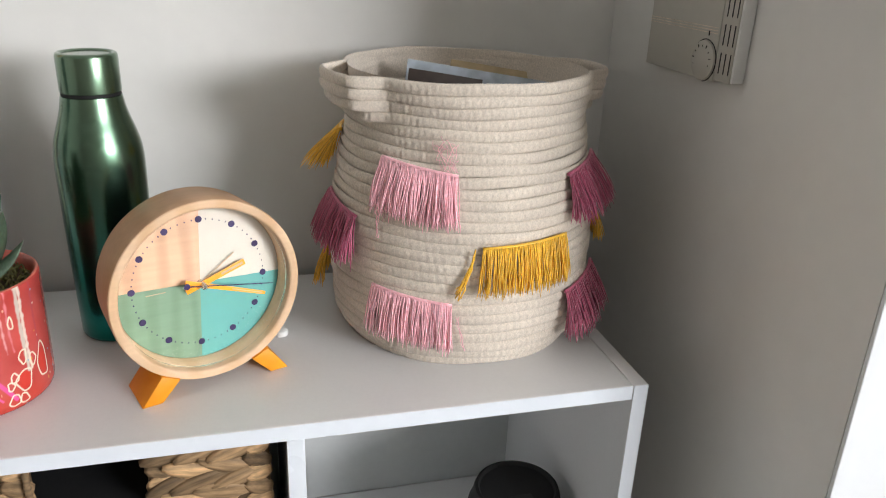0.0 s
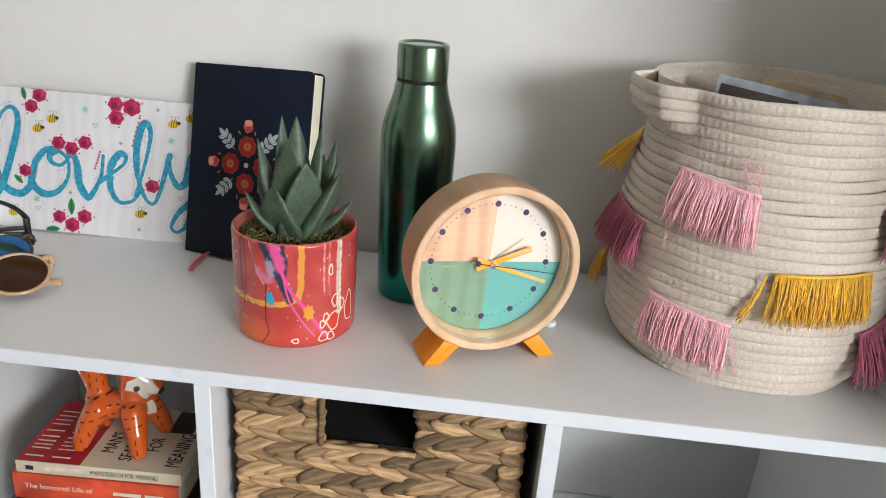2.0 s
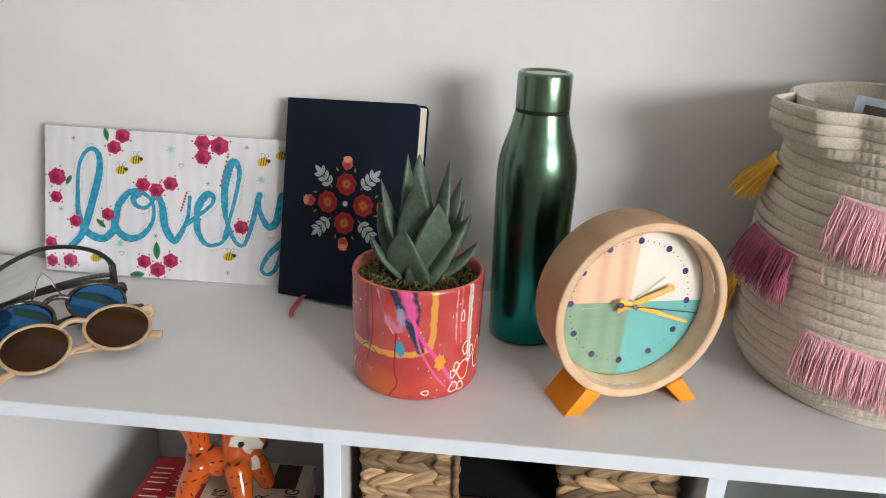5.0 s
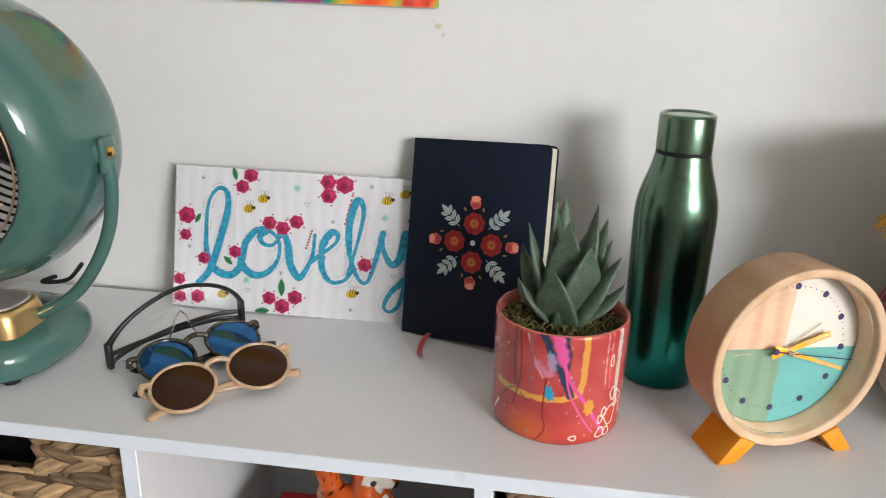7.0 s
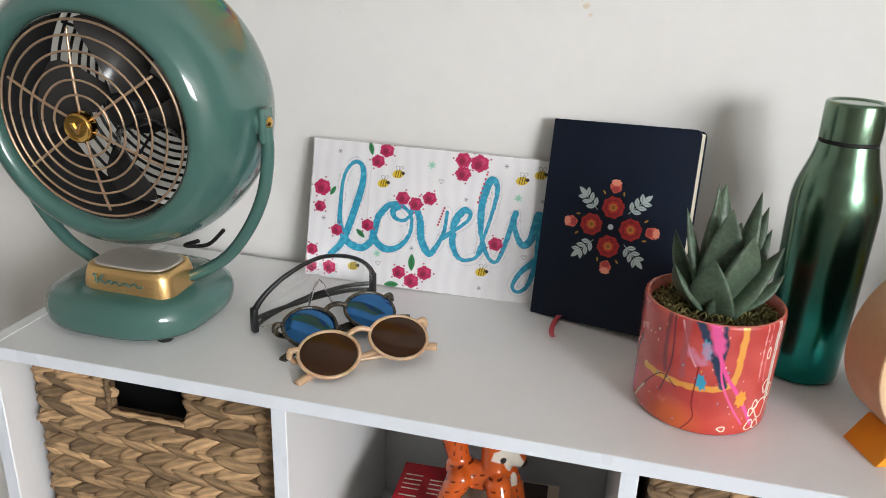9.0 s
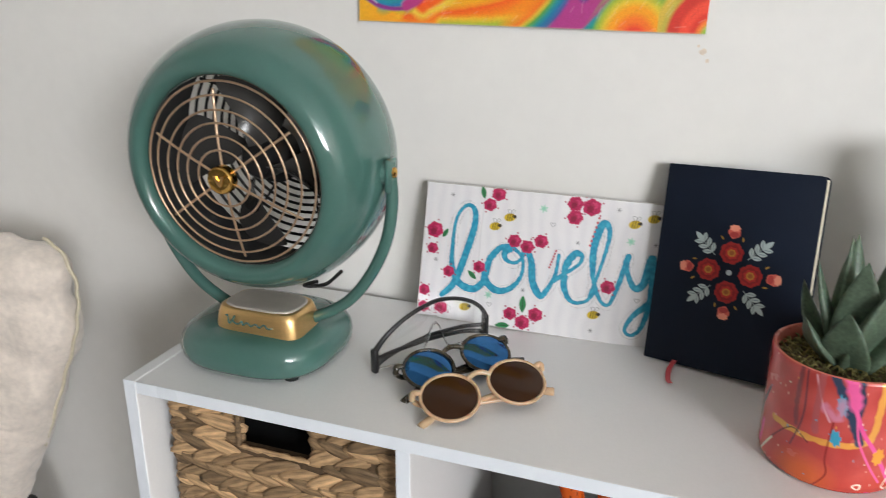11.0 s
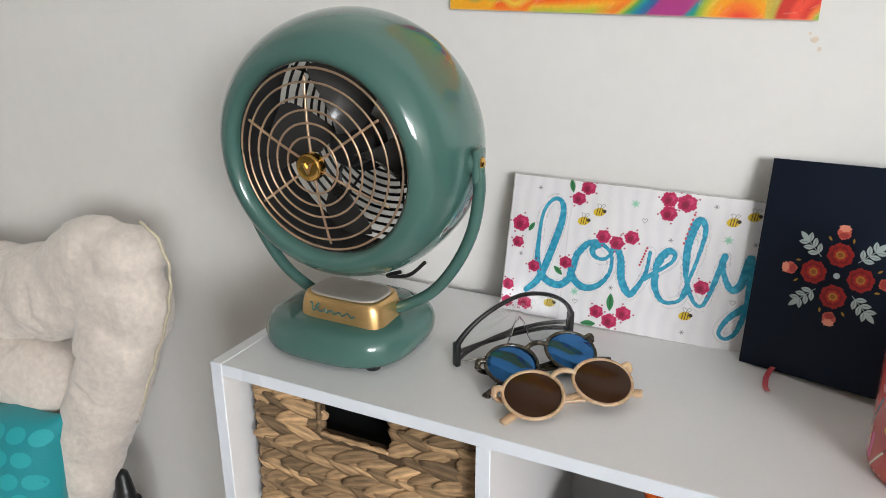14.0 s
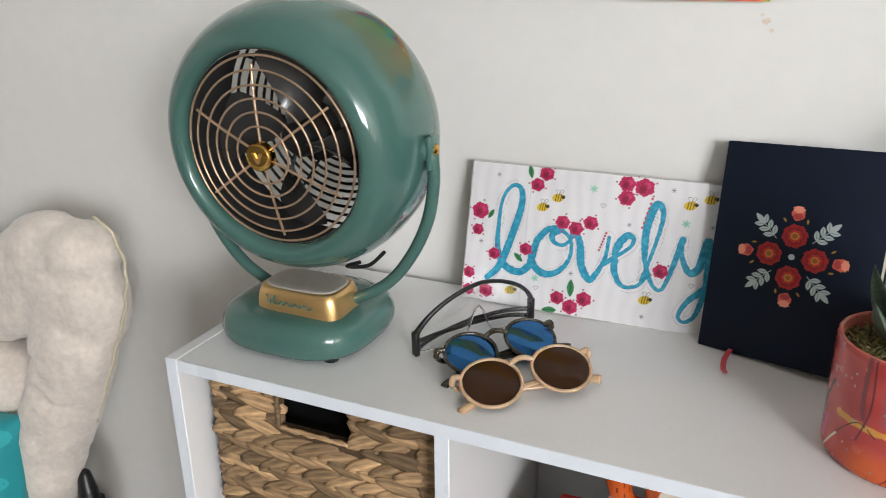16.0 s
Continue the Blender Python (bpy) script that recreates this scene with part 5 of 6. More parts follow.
ROSES = [(0.086, 0.153, 0.007), (0.077, 0.14, 0.0066), (0.014, 0.104, 0.0085), (0.013, 0.082, 0.0058), (0.035, 0.057, 0.006), (0.071, 0.067, 0.0062), (0.007, 0.031, 0.006), (0.008, 0.011, 0.006), (0.029, 0.013, 0.007), (0.109, 0.102, 0.0068), (0.124, 0.097, 0.0068), (0.139, 0.105, 0.0068), (0.172, 0.151, 0.0074), (0.19, 0.149, 0.0086), (0.173, 0.136, 0.0074), (0.216, 0.063, 0.0068), (0.112, 0.018, 0.0066), (0.127, 0.01, 0.0074), (0.141, 0.021, 0.0072)]
for x, y, r in ROSES:
    rose(x, y, r)
    for k in range(4):
        a = k * 1.7 + x * 300
        card.ellipse(x + 1.5 * r * math.cos(a), y + 1.45 * r * math.sin(a), 0.0011, 0.0010, "a51b48", 0, 0.0004, strength=0.9)
for k in range(7):
    card.ellipse(0.151 + 0.0009 * k, 0.077 + 0.0032 * k, 0.0011, 0.0014, "b02a3e", 0, 0.0004)
    card.ellipse(0.199 - 0.0011 * k, 0.138 - 0.0052 * k, 0.0012, 0.0014, "c44450", 0, 0.0004)
for a in ((0.066, 0.161, 0.07, 0.146, 0.0062), (0.024, 0.096, 0.03, 0.107, 0.0055), (0.058, 0.061, 0.069, 0.052, 0.006), (0.126, 0.021, 0.125, 0.041, 0.008), (0.096, 0.002, 0.113, 0.004, 0.0075)):
    card.leaf(*a, "2c7f4a")
    card.leaf(*a[:4], 0.0012, "174f2c")
for x, y in ((0.101, 0.128), (0.085, 0.116), (0.237, 0.135), (0.256, 0.143), (0.204, 0.03), (0.058, 0.018)):
    card.ellipse(x, y, 0.0066, 0.0046, "d9b827", 12, 0.0005)
    for k in (-1, 0, 1):
        card.stroke([(x + 0.0026 * k - 0.0003, y - 0.0036), (x + 0.0026 * k + 0.0006, y + 0.0036)], 0.0009, "2b2413", 0.0004)
    card.ellipse(x + 0.0055, y + 0.0014, 0.0020, 0.0020, "33291c", 0, 0.0004)
    card.stroke([(x - 0.001, y + 0.004), (x - 0.003, y + 0.0085), (x + 0.001, y + 0.008), (x + 0.0005, y + 0.004)], 0.0005, "55504a", 0.0004, strength=0.8)
    card.stroke([(x + 0.001, y + 0.004), (x + 0.003, y + 0.0090), (x + 0.0055, y + 0.0075), (x + 0.002, y + 0.004)], 0.0005, "55504a", 0.0004, strength=0.8)
for x, y in ((0.138, 0.142), (0.235, 0.116), (0.085, 0.036)):
    for t in (0, 60, 120):
        c, s = 0.0052 * math.cos(radians(t + 20)), 0.0052 * math.sin(radians(t + 20))
        card.leaf(x - c, y - s, x + c, y + s, 0.0032, "8fcbb0", 0.75)
for x, y in ((0.032, 0.147), (0.219, 0.149), (0.179, 0.108), (0.018, 0.069), (0.124, 0.047), (0.203, 0.012), (0.261, 0.115)):
    for t in (10, 70, 130):
        c, s = 0.0024 * math.cos(radians(t)), 0.0024 * math.sin(radians(t))
        card.stroke([(x - c, y - s), (x + c, y + s)], 0.0006, "3a383c", 0.0004, strength=0.8)
for x, y in ((0.15, 0.125), (0.087, 0.025), (0.248, 0.052)):
    card.stroke([(x, y - 0.0025), (x - 0.0028, y + 0.0010), (x - 0.0013, y + 0.0024), (x, y + 0.0010), (x + 0.0013, y + 0.0024), (x + 0.0028, y + 0.0010), (x, y - 0.0025)], 0.0005, "55535a", 0.0004, strength=0.8)
card.lay((0.0011 - np.minimum(np.minimum(card.x, CW - card.x), np.minimum(card.y, CH - card.y)) + 0.0005 * card.cloud(0.02, 1)) / 0.0006, "9c958c", 0.7)
sign = thing("lettered_card", "white painted cardboard sign with blue hand lettering, roses and bees", "sign", pose(0.2195, 0.2567, T + 0.0005, -13.2, 0.7, 1.7) @ Matrix.Diagonal((1.037, 1.017, 1.017, 1)))


def card_place(x, y):
    bow = -0.006 * np.sin(np.clip(x / 0.29, 0, 1) * np.pi) * (1 - 0.4 * y / CH) + 0.0001 * np.sin(x * 420)
    return np.stack([x, bow - 0.0016, y], -1)


part("painted_face", card.mesh("painted_face", card_place), ART, sign, smooth=180)
nb = 60
vx = np.linspace(0, CW, nb)
ring = np.concatenate([np.stack([vx, card_place(vx, 0 * vx + h)[:, 1] + o, 0 * vx + h], -1) for o, h in ((0.0003, 0), (0.0003, CH), (0.0034, CH), (0.0034, 0))])
faces = []
for r in range(4):
    for j in range(nb - 1):
        faces.append((r * nb + j, r * nb + j + 1, ((r + 1) % 4) * nb + j + 1, ((r + 1) % 4) * nb + j))
faces += [(0, nb, 2 * nb, 3 * nb), (nb - 1, 4 * nb - 1, 3 * nb - 1, 2 * nb - 1)]
part("corrugated_back", from_arrays("corrugated_back", ring, faces), CARD_EDGE, sign, "grey-brown cardboard edge", smooth=None)

# ---- notebook ----
book = thing("notebook", "navy cloth notebook with a printed flower wreath, leaning on the wall", "book", pose(0.493, 0.2406, T, -13.3, -3.5, -18.6) @ Matrix.Scale(1.010, 4))
BW, BH = 0.152, 0.2085


def cover(name, y0, y1, rounding=0.006):
    """A cover board with rounded outer corners."""
    pts = [(0, 0)]
    for cx, cz, a0 in ((BW - rounding, rounding, -90), (BW - rounding, BH - rounding, 0)):
        pts += [(cx + rounding * math.cos(radians(a0 + t)), cz + rounding * math.sin(radians(a0 + t))) for t in (0, 22, 45, 68, 90)]
    pts.append((0, BH))
    return part(name, solid_polygon(pts, y1 - y0, pose(0, y0, 0), 0.0004), NAVY, book)


cover("front_cover", 0, 0.0022)
cover("back_cover", 0.0195, 0.0217)
part("spine", boxed(-0.0012, 0.0012, 0.0002, 0.0215, 0, BH, 0.0010), NAVY, book)
part("page_block", boxed(0.0014, BW - 0.0012, 0.0024, 0.0193, 0.003, BH - 0.003, 0.0006), PAGES, book, "cream page block")
print_sheet = Canvas(0.104, 0.104, 0.0004, "0d1420", 6)
g = print_sheet
K = 0.052
for t in (0, 90, 180, 270):
    c, s = math.cos(radians(t)), math.sin(radians(t))
    x, y = K + 0.0215 * c, K + 0.0215 * s
    g.ellipse(x, y, 0.0118, 0.0118, "a41c1c", t, 0.0005, 0.05, petals=8)
    g.ellipse(x, y, 0.0090, 0.0090, "7c1015", t + 20, 0.0008, 0.08, 0.8, petals=6)
    g.ellipse(x, y, 0.0064, 0.0064, "b52a22", t, 0.0006, 0.08, petals=7)
    g.ellipse(x, y, 0.0040, 0.0042, "b9822c", t, 0.0006, 0.06)
    g.ellipse(x, y, 0.0024, 0.0024, "96561f", t, 0.0006)
    x, y = K + 0.0445 * c, K + 0.0445 * s
    g.ellipse(x, y, 0.0072, 0.0062, "d4604f", t, 0.0005, 0.06, petals=5)
    g.ellipse(x + 0.0042 * c, y + 0.0042 * s, 0.0036, 0.0052, "ee9a80", t, 0.0006, 0.10)
    g.ellipse(x - 0.003 * c, y - 0.003 * s, 0.0030, 0.0046, "b23c38", t, 0.0006)
    for d in (-16, 16):
        e = radians(t + d)
        g.leaf(K + 0.036 * math.cos(e), K + 0.036 * math.sin(e), K + 0.041 * math.cos(e + 0.05), K + 0.041 * math.sin(e + 0.05), 0.0022, "b8892e")
    b = radians(t + 45)
    cb, sb = math.cos(b), math.sin(b)
    g.stroke([(K + 0.024 * cb, K + 0.024 * sb), (K + 0.052 * cb, K + 0.052 * sb)], 0.0008, "9fb0ae", 0.0004)
    g.leaf(K + 0.042 * cb, K + 0.042 * sb, K + 0.056 * cb, K + 0.056 * sb, 0.0056, "b7c6c4")
    for r0 in (0.028, 0.035, 0.042):
        for d in (-1, 1):
            f = b + d * 0.85
            p, q = (K + r0 * cb, K + r0 * sb), (K + r0 * cb + 0.0105 * math.cos(f), K + r0 * sb + 0.0105 * math.sin(f))
            g.leaf(*p, *q, 0.0052, "b7c6c4")
            g.leaf(*p, *q, 0.0009, "6f8486")
g.ellipse(K, K, 0.0030, 0.0030, "b9c9cc")
part("flower_print", g.mesh("flower_print", lambda x, y: np.stack([0.0757 + 0.97 * (x - 0.052), 0 * x - 0.00045, 0.1044 + 0.93 * (y - 0.052)], -1), True), ART, book, "red flower wreath with pale leaves", smooth=180)
part("ribbon", tube("ribbon", smooth_line([(0.034, 0.008, 0.004), (0.034, -0.004, 0.0025), (0.036, -0.020, -0.0035), (0.042, -0.036, -0.0085), (0.0475, -0.044, -0.0101)], 6), 0.0030, 6, False, 0.10), RED_RIBBON, book, "red ribbon marker")

# small white plug behind the clock
plug = mesh_object("white_cap", revolve("white_cap", [(0, 0.0005), (0.006, 0.0005), (0.0066, 0.002), (0.0060, 0.0055), (0.0035, 0.007), (0, 0.0072)], 24), STAT_SIDE, 40)
plug.matrix_world = pose(0.905, 0.150, T)
tagged(plug, "small white plastic cap on the shelf behind the clock", "cap")

# ---- spectacles ----
def round_glasses(name, label, m, frame_mat, lens_mat, lens_r=0.0245, gap=0.0365, rod=0.0026, temple_mat=None, tips=((-0.083, 0.004, -0.030), (0.087, 0.004, -0.030)), flat=0.8):
    """Folded round sunglasses: x across, z up in the plane of the lenses, -y out in front."""
    g = thing(name, label, "sunglasses", m)
    for side in (-1, 1):
        cx = side * gap
        ring = [(cx + (lens_r + 0.0012) * math.cos(a) * 1.04, 0.0010 * math.cos(a * 1.0) * side, (lens_r + 0.0012) * math.sin(a) * (0.90 if math.sin(a) > 0 else 1.0)) for a in np.arange(48) / 48 * 6.28319]
        rim = part("rim", tube("rim", ring, rod, 10, True, up=(0, 1, 0)), frame_mat, g, smooth=180)
        prof = [(0, 0.0030), (lens_r * 0.5, 0.0023), (lens_r * 0.8, 0.0012), (lens_r, 0.0), (lens_r, -0.0014), (lens_r * 0.6, 0.0006), (0, 0.0014)]
        part("lens", revolve("lens", prof, 48, pose(cx, 0, -0.0006, 90, 0, 0) @ Matrix.Diagonal((1.04, 0.965, 1, 1))), lens_mat, rim, "round tinted lens", smooth=60)
        ex = cx + side * (lens_r + 0.003)
        piece = [(ex - side * 0.004, 0.0005, lens_r * 0.42), (ex + side * 0.002, 0.0012, lens_r * 0.50), (ex + side * 0.0042, 0.0030, lens_r * 0.44), (ex + side * 0.0050, 0.0070, lens_r * 0.36)]
        part("end_piece", tube("end_piece", smooth_line(piece, 5), [0.0030] * 6 + [0.0034] * 5 + [0.0030] * 5, 10, up=(0, 0, 1)), frame_mat, rim, smooth=180)
    bridge = [(-gap + lens_r * 0.86, -0.0004, lens_r * 0.50), (-0.006, -0.0022, lens_r * 0.62), (0, -0.0026, lens_r * 0.66), (0.006, -0.0022, lens_r * 0.62), (gap - lens_r * 0.86, -0.0004, lens_r * 0.50)]
    part("bridge", tube("bridge", smooth_line(bridge, 6), 0.0026, 10), frame_mat, g, smooth=180)
    for side, tip in zip((1, -1), tips):
        x0 = side * (gap + lens_r + 0.0072)
        back = 0.005 if side > 0 else 0.0095
        line = [(x0, 0.008, lens_r * 0.36), (x0 - side * 0.010, back + 0.004, lens_r * 0.22), (side * 0.02, back + 0.006, -0.002), (-side * 0.035, back + 0.004, -lens_r * 0.36), (tip[0] + side * 0.020, (back + tip[1]) / 2 + 0.003, tip[2] + 0.010), tip]
        part("temple", tube("temple", smooth_line(line, 7), [0.0030] * 24 + list(np.linspace(0.0032, 0.0046, 11)) + [0.0040], 8, flat=flat, up=(0, 1, 0)), temple_mat or frame_mat, g, smooth=180)
        part("hinge", boxed(x0 - 0.0022, x0 + 0.0022, 0.0062, 0.0105, lens_r * 0.36 - 0.0022, lens_r * 0.36 + 0.0022, 0.0006), NICKEL, g)
    return g


def facing(x, y, z, across, lean, slant=0.0):
    """A pose whose x runs across (degrees from the shelf's length), leaning back."""
    return pose(x, y, z, 0, 0, across) @ pose(0, 0, 0, -lean, slant, 0)


round_glasses("sunglasses", "cream acetate sunglasses with round brown lenses, folded on the shelf", facing(0.3580, 0.0793, T + 0.0185, 40.7, 65, -3), CREAM_ACETATE, BROWN_LENS, 0.0258, 0.0345, 0.0018, tips=((-0.070, 0.007, -0.0205), (0.069, 0.007, -0.018)))
round_glasses("sunglasses", "tortoiseshell sunglasses with round blue mirror lenses, folded", facing(0.3167, 0.1243, T + 0.0190, 48.2, 64, -2), TORTOISE, BLUE_LENS, 0.0240, 0.0332, 0.0019, tips=((-0.072, 0.006, -0.026), (0.072, 0.006, -0.020)))

safety = thing("safety_glasses", "clear wraparound safety glasses with a black brow bar", "safety glasses", pose(0.2775, 0.1625, T, 0, 0, 57.8))
half, drop = 0.0750, 0.060
arc = np.linspace(-1, 1, 33)


def brow(s):
    """The brow bar's line, end to end."""
    return np.array((half * math.sin(1.25 * s) / math.sin(1.25), 0.007 * (abs(s) ** 2.2) - 0.004, 0.0655 - 0.041 * abs(s) ** 1.67))


line = np.array([brow(s) for s in arc])
part("brow_bar", tube("brow_bar", line, [0.0022 + 0.0012 * abs(s) ** 4 for s in arc], 10), BLACK, safety, "black brow bar", smooth=180)
sheet = []
for s in arc * 0.97:
    p = brow(s)
    low = max(0.0035, p[2] - drop * (1 - 0.30 * abs(s) ** 3) + 0.034 * math.exp(-(s / 0.13) ** 2))
    for q in np.linspace(0, 1, 9):
        sheet.append((p[0] * (1 - 0.05 * q), p[1] - 0.003 + 0.006 * q * q, p[2] + (low - p[2]) * q))
bm = bmesh.new()
bm.from_mesh(from_arrays("shield", sheet, grid_faces(len(arc), 9)))
bmesh.ops.solidify(bm, geom=list(bm.faces), thickness=0.0012)
shield = part("shield", bm, CLEAR_PLASTIC, safety, "clear curved lens", smooth=70)
shield.visible_shadow = False
low_edge = [sheet[9 * k + 8] for k in range(len(arc))]
part("lens_edge", tube("lens_edge", low_edge, 0.0011, 6), CLEAR_PLASTIC, safety, "clear lens edge", smooth=180)
for side in (-1, 1):
    e = brow(side)
    part("hinge_block", boxed(e[0] - 0.0030, e[0] + 0.0030, e[1] - 0.004, e[1] + 0.005, 0.001, e[2] + 0.003, 0.002), BLACK, safety, "black hinge block")
    tl = [(e[0], e[1] + 0.006, 0.012), (e[0] - side * 0.03, e[1] + 0.014 + 0.003 * side, 0.012), (e[0] - side * 0.08, e[1] + 0.016 + 0.003 * side, 0.011), (e[0] - side * 0.125, e[1] + 0.012, 0.008), (e[0] - side * 0.148, e[1] + 0.002, 0.006)]
    part("temple", tube("temple", smooth_line(tl, 7), 0.0027, 8, flat=0.6, up=(0, 1, 0)), BLACK, safety, "black folded temple", smooth=180)

# ---- woven bins ----
def strand_mesh(seed):
    """A flat pointed strip of dried stem, bulging from the weave."""
    r = random.Random(seed)
    n, s = 8, 5
    length, wide = 0.042 + 0.007 * r.random(), 0.0150 + 0.0028 * r.random()
    bend, lift = 0.003 * (r.random() - 0.5), 0.0014 + 0.0010 * r.random()
    verts = []
    for i, q in enumerate(np.linspace(0, 1, n)):
        w = wide / 2 * (math.sin(math.pi * (0.06 + 0.88 * q)) ** 0.75)
        for k in np.linspace(-1, 1, s):
            verts.append(((q - 0.5) * length, -lift * (1 - k * k * 0.8) * math.sin(math.pi * (0.12 + 0.8 * q)) - 0.0007 * math.sin(9 * k + seed), w * k + bend * math.sin(3.14 * q)))
    verts += [(x, 0.004, z * 0.9) for x, y, z in verts]
    faces = grid_faces(n, s)
    edge = [k for k in range(s)] + [i * s + s - 1 for i in range(1, n)] + [(n - 1) * s + k for k in range(s - 2, -1, -1)] + [i * s for i in range(n - 2, 0, -1)]
    faces += [(edge[k], edge[k - 1], edge[k - 1] + n * s, edge[k] + n * s) for k in range(len(edge))]
    me = from_arrays("strand", verts, faces)
    me.materials.append(SEAGRASS)
    me.shade_smooth()
    return me


STRANDS = [strand_mesh(k) for k in range(7)]


def woven_bin(x0, x1, y0, hole, seed, label):
    """A box bin: dark core with a hand hole, faced with overlapping strips."""
    z0, z1 = MID + 0.0015, T - TH - 0.0085
    b = thing("woven_bin", label, "storage basket", pose(x0, y0, z0), "woven bins in the shelf")
    w, h, d = x1 - x0, z1 - z0, 0.255
    ha, hb, hc, hd = hole[0] - x0, hole[1] - x0, hole[2] - z0, h - 0.007
    bm = bmesh.new()
    box(bm, 0, ha, 0, 0.006, 0, h)
    box(bm, hb, w, 0, 0.006, 0, h)
    box(bm, ha, hb, 0, 0.006, 0, hc)
    box(bm, ha, hb, 0, 0.006, hd, h)
    part("front_panel", bm, SEAGRASS_CORE, b)
    part("side_wall", boxed(0, 0.006, 0.0062, d, 0, h, 0.001), SEAGRASS_CORE, b)
    part("side_wall", boxed(w - 0.006, w, 0.0062, d, 0, h, 0.001), SEAGRASS_CORE, b)
    part("back_wall", boxed(0.0062, w - 0.0062, d - 0.006, d, 0, h, 0.001), SEAGRASS_CORE, b)
    for x0, x1, y1, y2, za, zb in ((0.0065, w - 0.0065, 0.0065, 0.009, 0.0045, hc - 0.002), (0.0065, w - 0.0065, d - 0.009, d - 0.0065, 0.0045, h - 0.002), (0.0065, 0.009, 0.0095, d - 0.0095, 0.0045, h - 0.002),
                                   (w - 0.009, w - 0.0065, 0.0095, d - 0.0095, 0.0045, h - 0.002), (0.0065, w - 0.0065, 0.0065, d - 0.0065, 0.0005, 0.004), (0.0095, w - 0.0095, 0.0095, d - 0.0095, hd - 0.052, hd - 0.050)):
        part("lining", boxed(x0, x1, y1, y2, za, zb), BLACK_LINING, b, "black fabric lining")
    for k, pts in enumerate(([(ha, hc), (hb, hc)], [(ha - 0.001, hc), (ha - 0.001, h - 0.004)])):
        (ax, az), (bx, bz) = pts
        line = [(ax + (bx - ax) * q, -0.0044 + 0.0005 * math.sin(40 * q + k), az + (bz - az) * q + 0.0006 * math.sin(23 * q + k)) for q in np.linspace(0, 1, 16)]
        part("hole_binding", tube("hole_binding", line, [0.0027 + 0.0005 * math.sin(31 * q) for q in np.linspace(0, 1, 16)], 8), SEAGRASS, b, smooth=180)
    line = [(w * q, -0.001 + 0.001 * math.sin(60 * q), h - 0.003) for q in np.linspace(0, 1, 50)]
    part("top_binding", tube("top_binding", line, [0.0038 + 0.0008 * math.sin(90 * q) for q in np.linspace(0, 1, 50)], 8), SEAGRASS, b, smooth=180)
    rnd = random.Random(seed)
    pitch, count = 0.0136, 0
    for row in range(int(h / pitch)):
        z = h - 0.010 - row * pitch
        x = -0.004 + 0.011 * (row % 2) + 0.006 * rnd.random()
        while x < w + 0.004:
            step = 0.0240 + 0.005 * rnd.random()
            inside = ha - 0.018 < x < hb + 0.018 and z > hc - 0.008
            if not inside and 0.019 < x < w - 0.019 and z > 0.03:
                ob = new("strand", STRANDS[rnd.randrange(7)])
                ob.parent = b
                ob.matrix_basis = pose(x, -0.0014 - 0.0022 * rnd.random(), z + 0.0025 * (rnd.random() - 0.5), 22 * (rnd.random() - 0.5), (16 if row % 2 else -16) + 17 * (rnd.random() - 0.5), 7 * (1 if row % 2 else 1))
                ob.scale = (0.92 + 0.25 * rnd.random(), 1, 0.9 + 0.25 * rnd.random())
                count += 1
            x += step
        for x in (0.010, w - 0.010) + ((ha - 0.0095, hb + 0.0095) if z > hc - 0.004 else ()):
            ob = new("strand", STRANDS[rnd.randrange(7)])
            ob.parent = b
            ob.matrix_basis = pose(x, -0.0010, z, 0, (15 if row % 2 else -15), 0)
            ob.scale = (0.50, 1, 1.05)
    return b


woven_bin(0.0300, 0.2900, 0.028, (0.1170, 0.1975, 0.5530), 3, "tan woven water hyacinth bin with a hand hole, in the shelf")
woven_bin(0.6260, 0.8860, 0.027, (0.7065, 0.7910, 0.5415), 8, "tan woven water hyacinth bin with a hand hole, in the shelf")

# ---- books and fox in the second cube ----
BT = 0.452


def paperback(name, label, w, d, z0, z1, turn, x, y, body_mat, page_mat):
    b = thing(name, label, "book", pose(x, y, z0, 0, 0, turn), "books in the shelf cube")
    h = z1 - z0
    part("page_block", boxed(0.001, w - 0.001, 0.002, d - 0.001, 0.0006, h - 0.0006), page_mat, b, "cream page block")
    part("back_cover", boxed(0, w, 0.001, d, 0, 0.0005), body_mat, b)
    part("spine", boxed(0, w, 0, 0.0016, 0, h, 0.0004), body_mat, b)
    return b


b1 = paperback("paperback", "cream and red paperback under the ceramic fox", 0.170, 0.108, 0.4380, BT, 2.5, 0.3825, 0.0565, CREAM_COVER, PAGES)
h1 = BT - 0.4380
part("front_cover_red", boxed(0, 0.066, 0.001, 0.107, h1 - 0.0005, h1), RED_COVER, b1, "deep red part of the cover")
part("front_cover_cream", boxed(0.0662, 0.170, 0.001, 0.107, h1 - 0.0005, h1), CREAM_COVER, b1, "cream part of the cover")
part("cover_photo", boxed(0.132, 0.158, 0.066, 0.105, h1, h1 + 0.0002), PAPER_DARK, b1, "dark brown cover photograph")
FLAT = pose(0, 0, h1 + 0.0001)


def cover_words(text, x, y, size, squeeze, mat, name="title"):
    part(name, lettering(text, size, FLAT @ pose(x, y, 0, 0, 0, 90), squeeze), mat, b1, smooth=None)


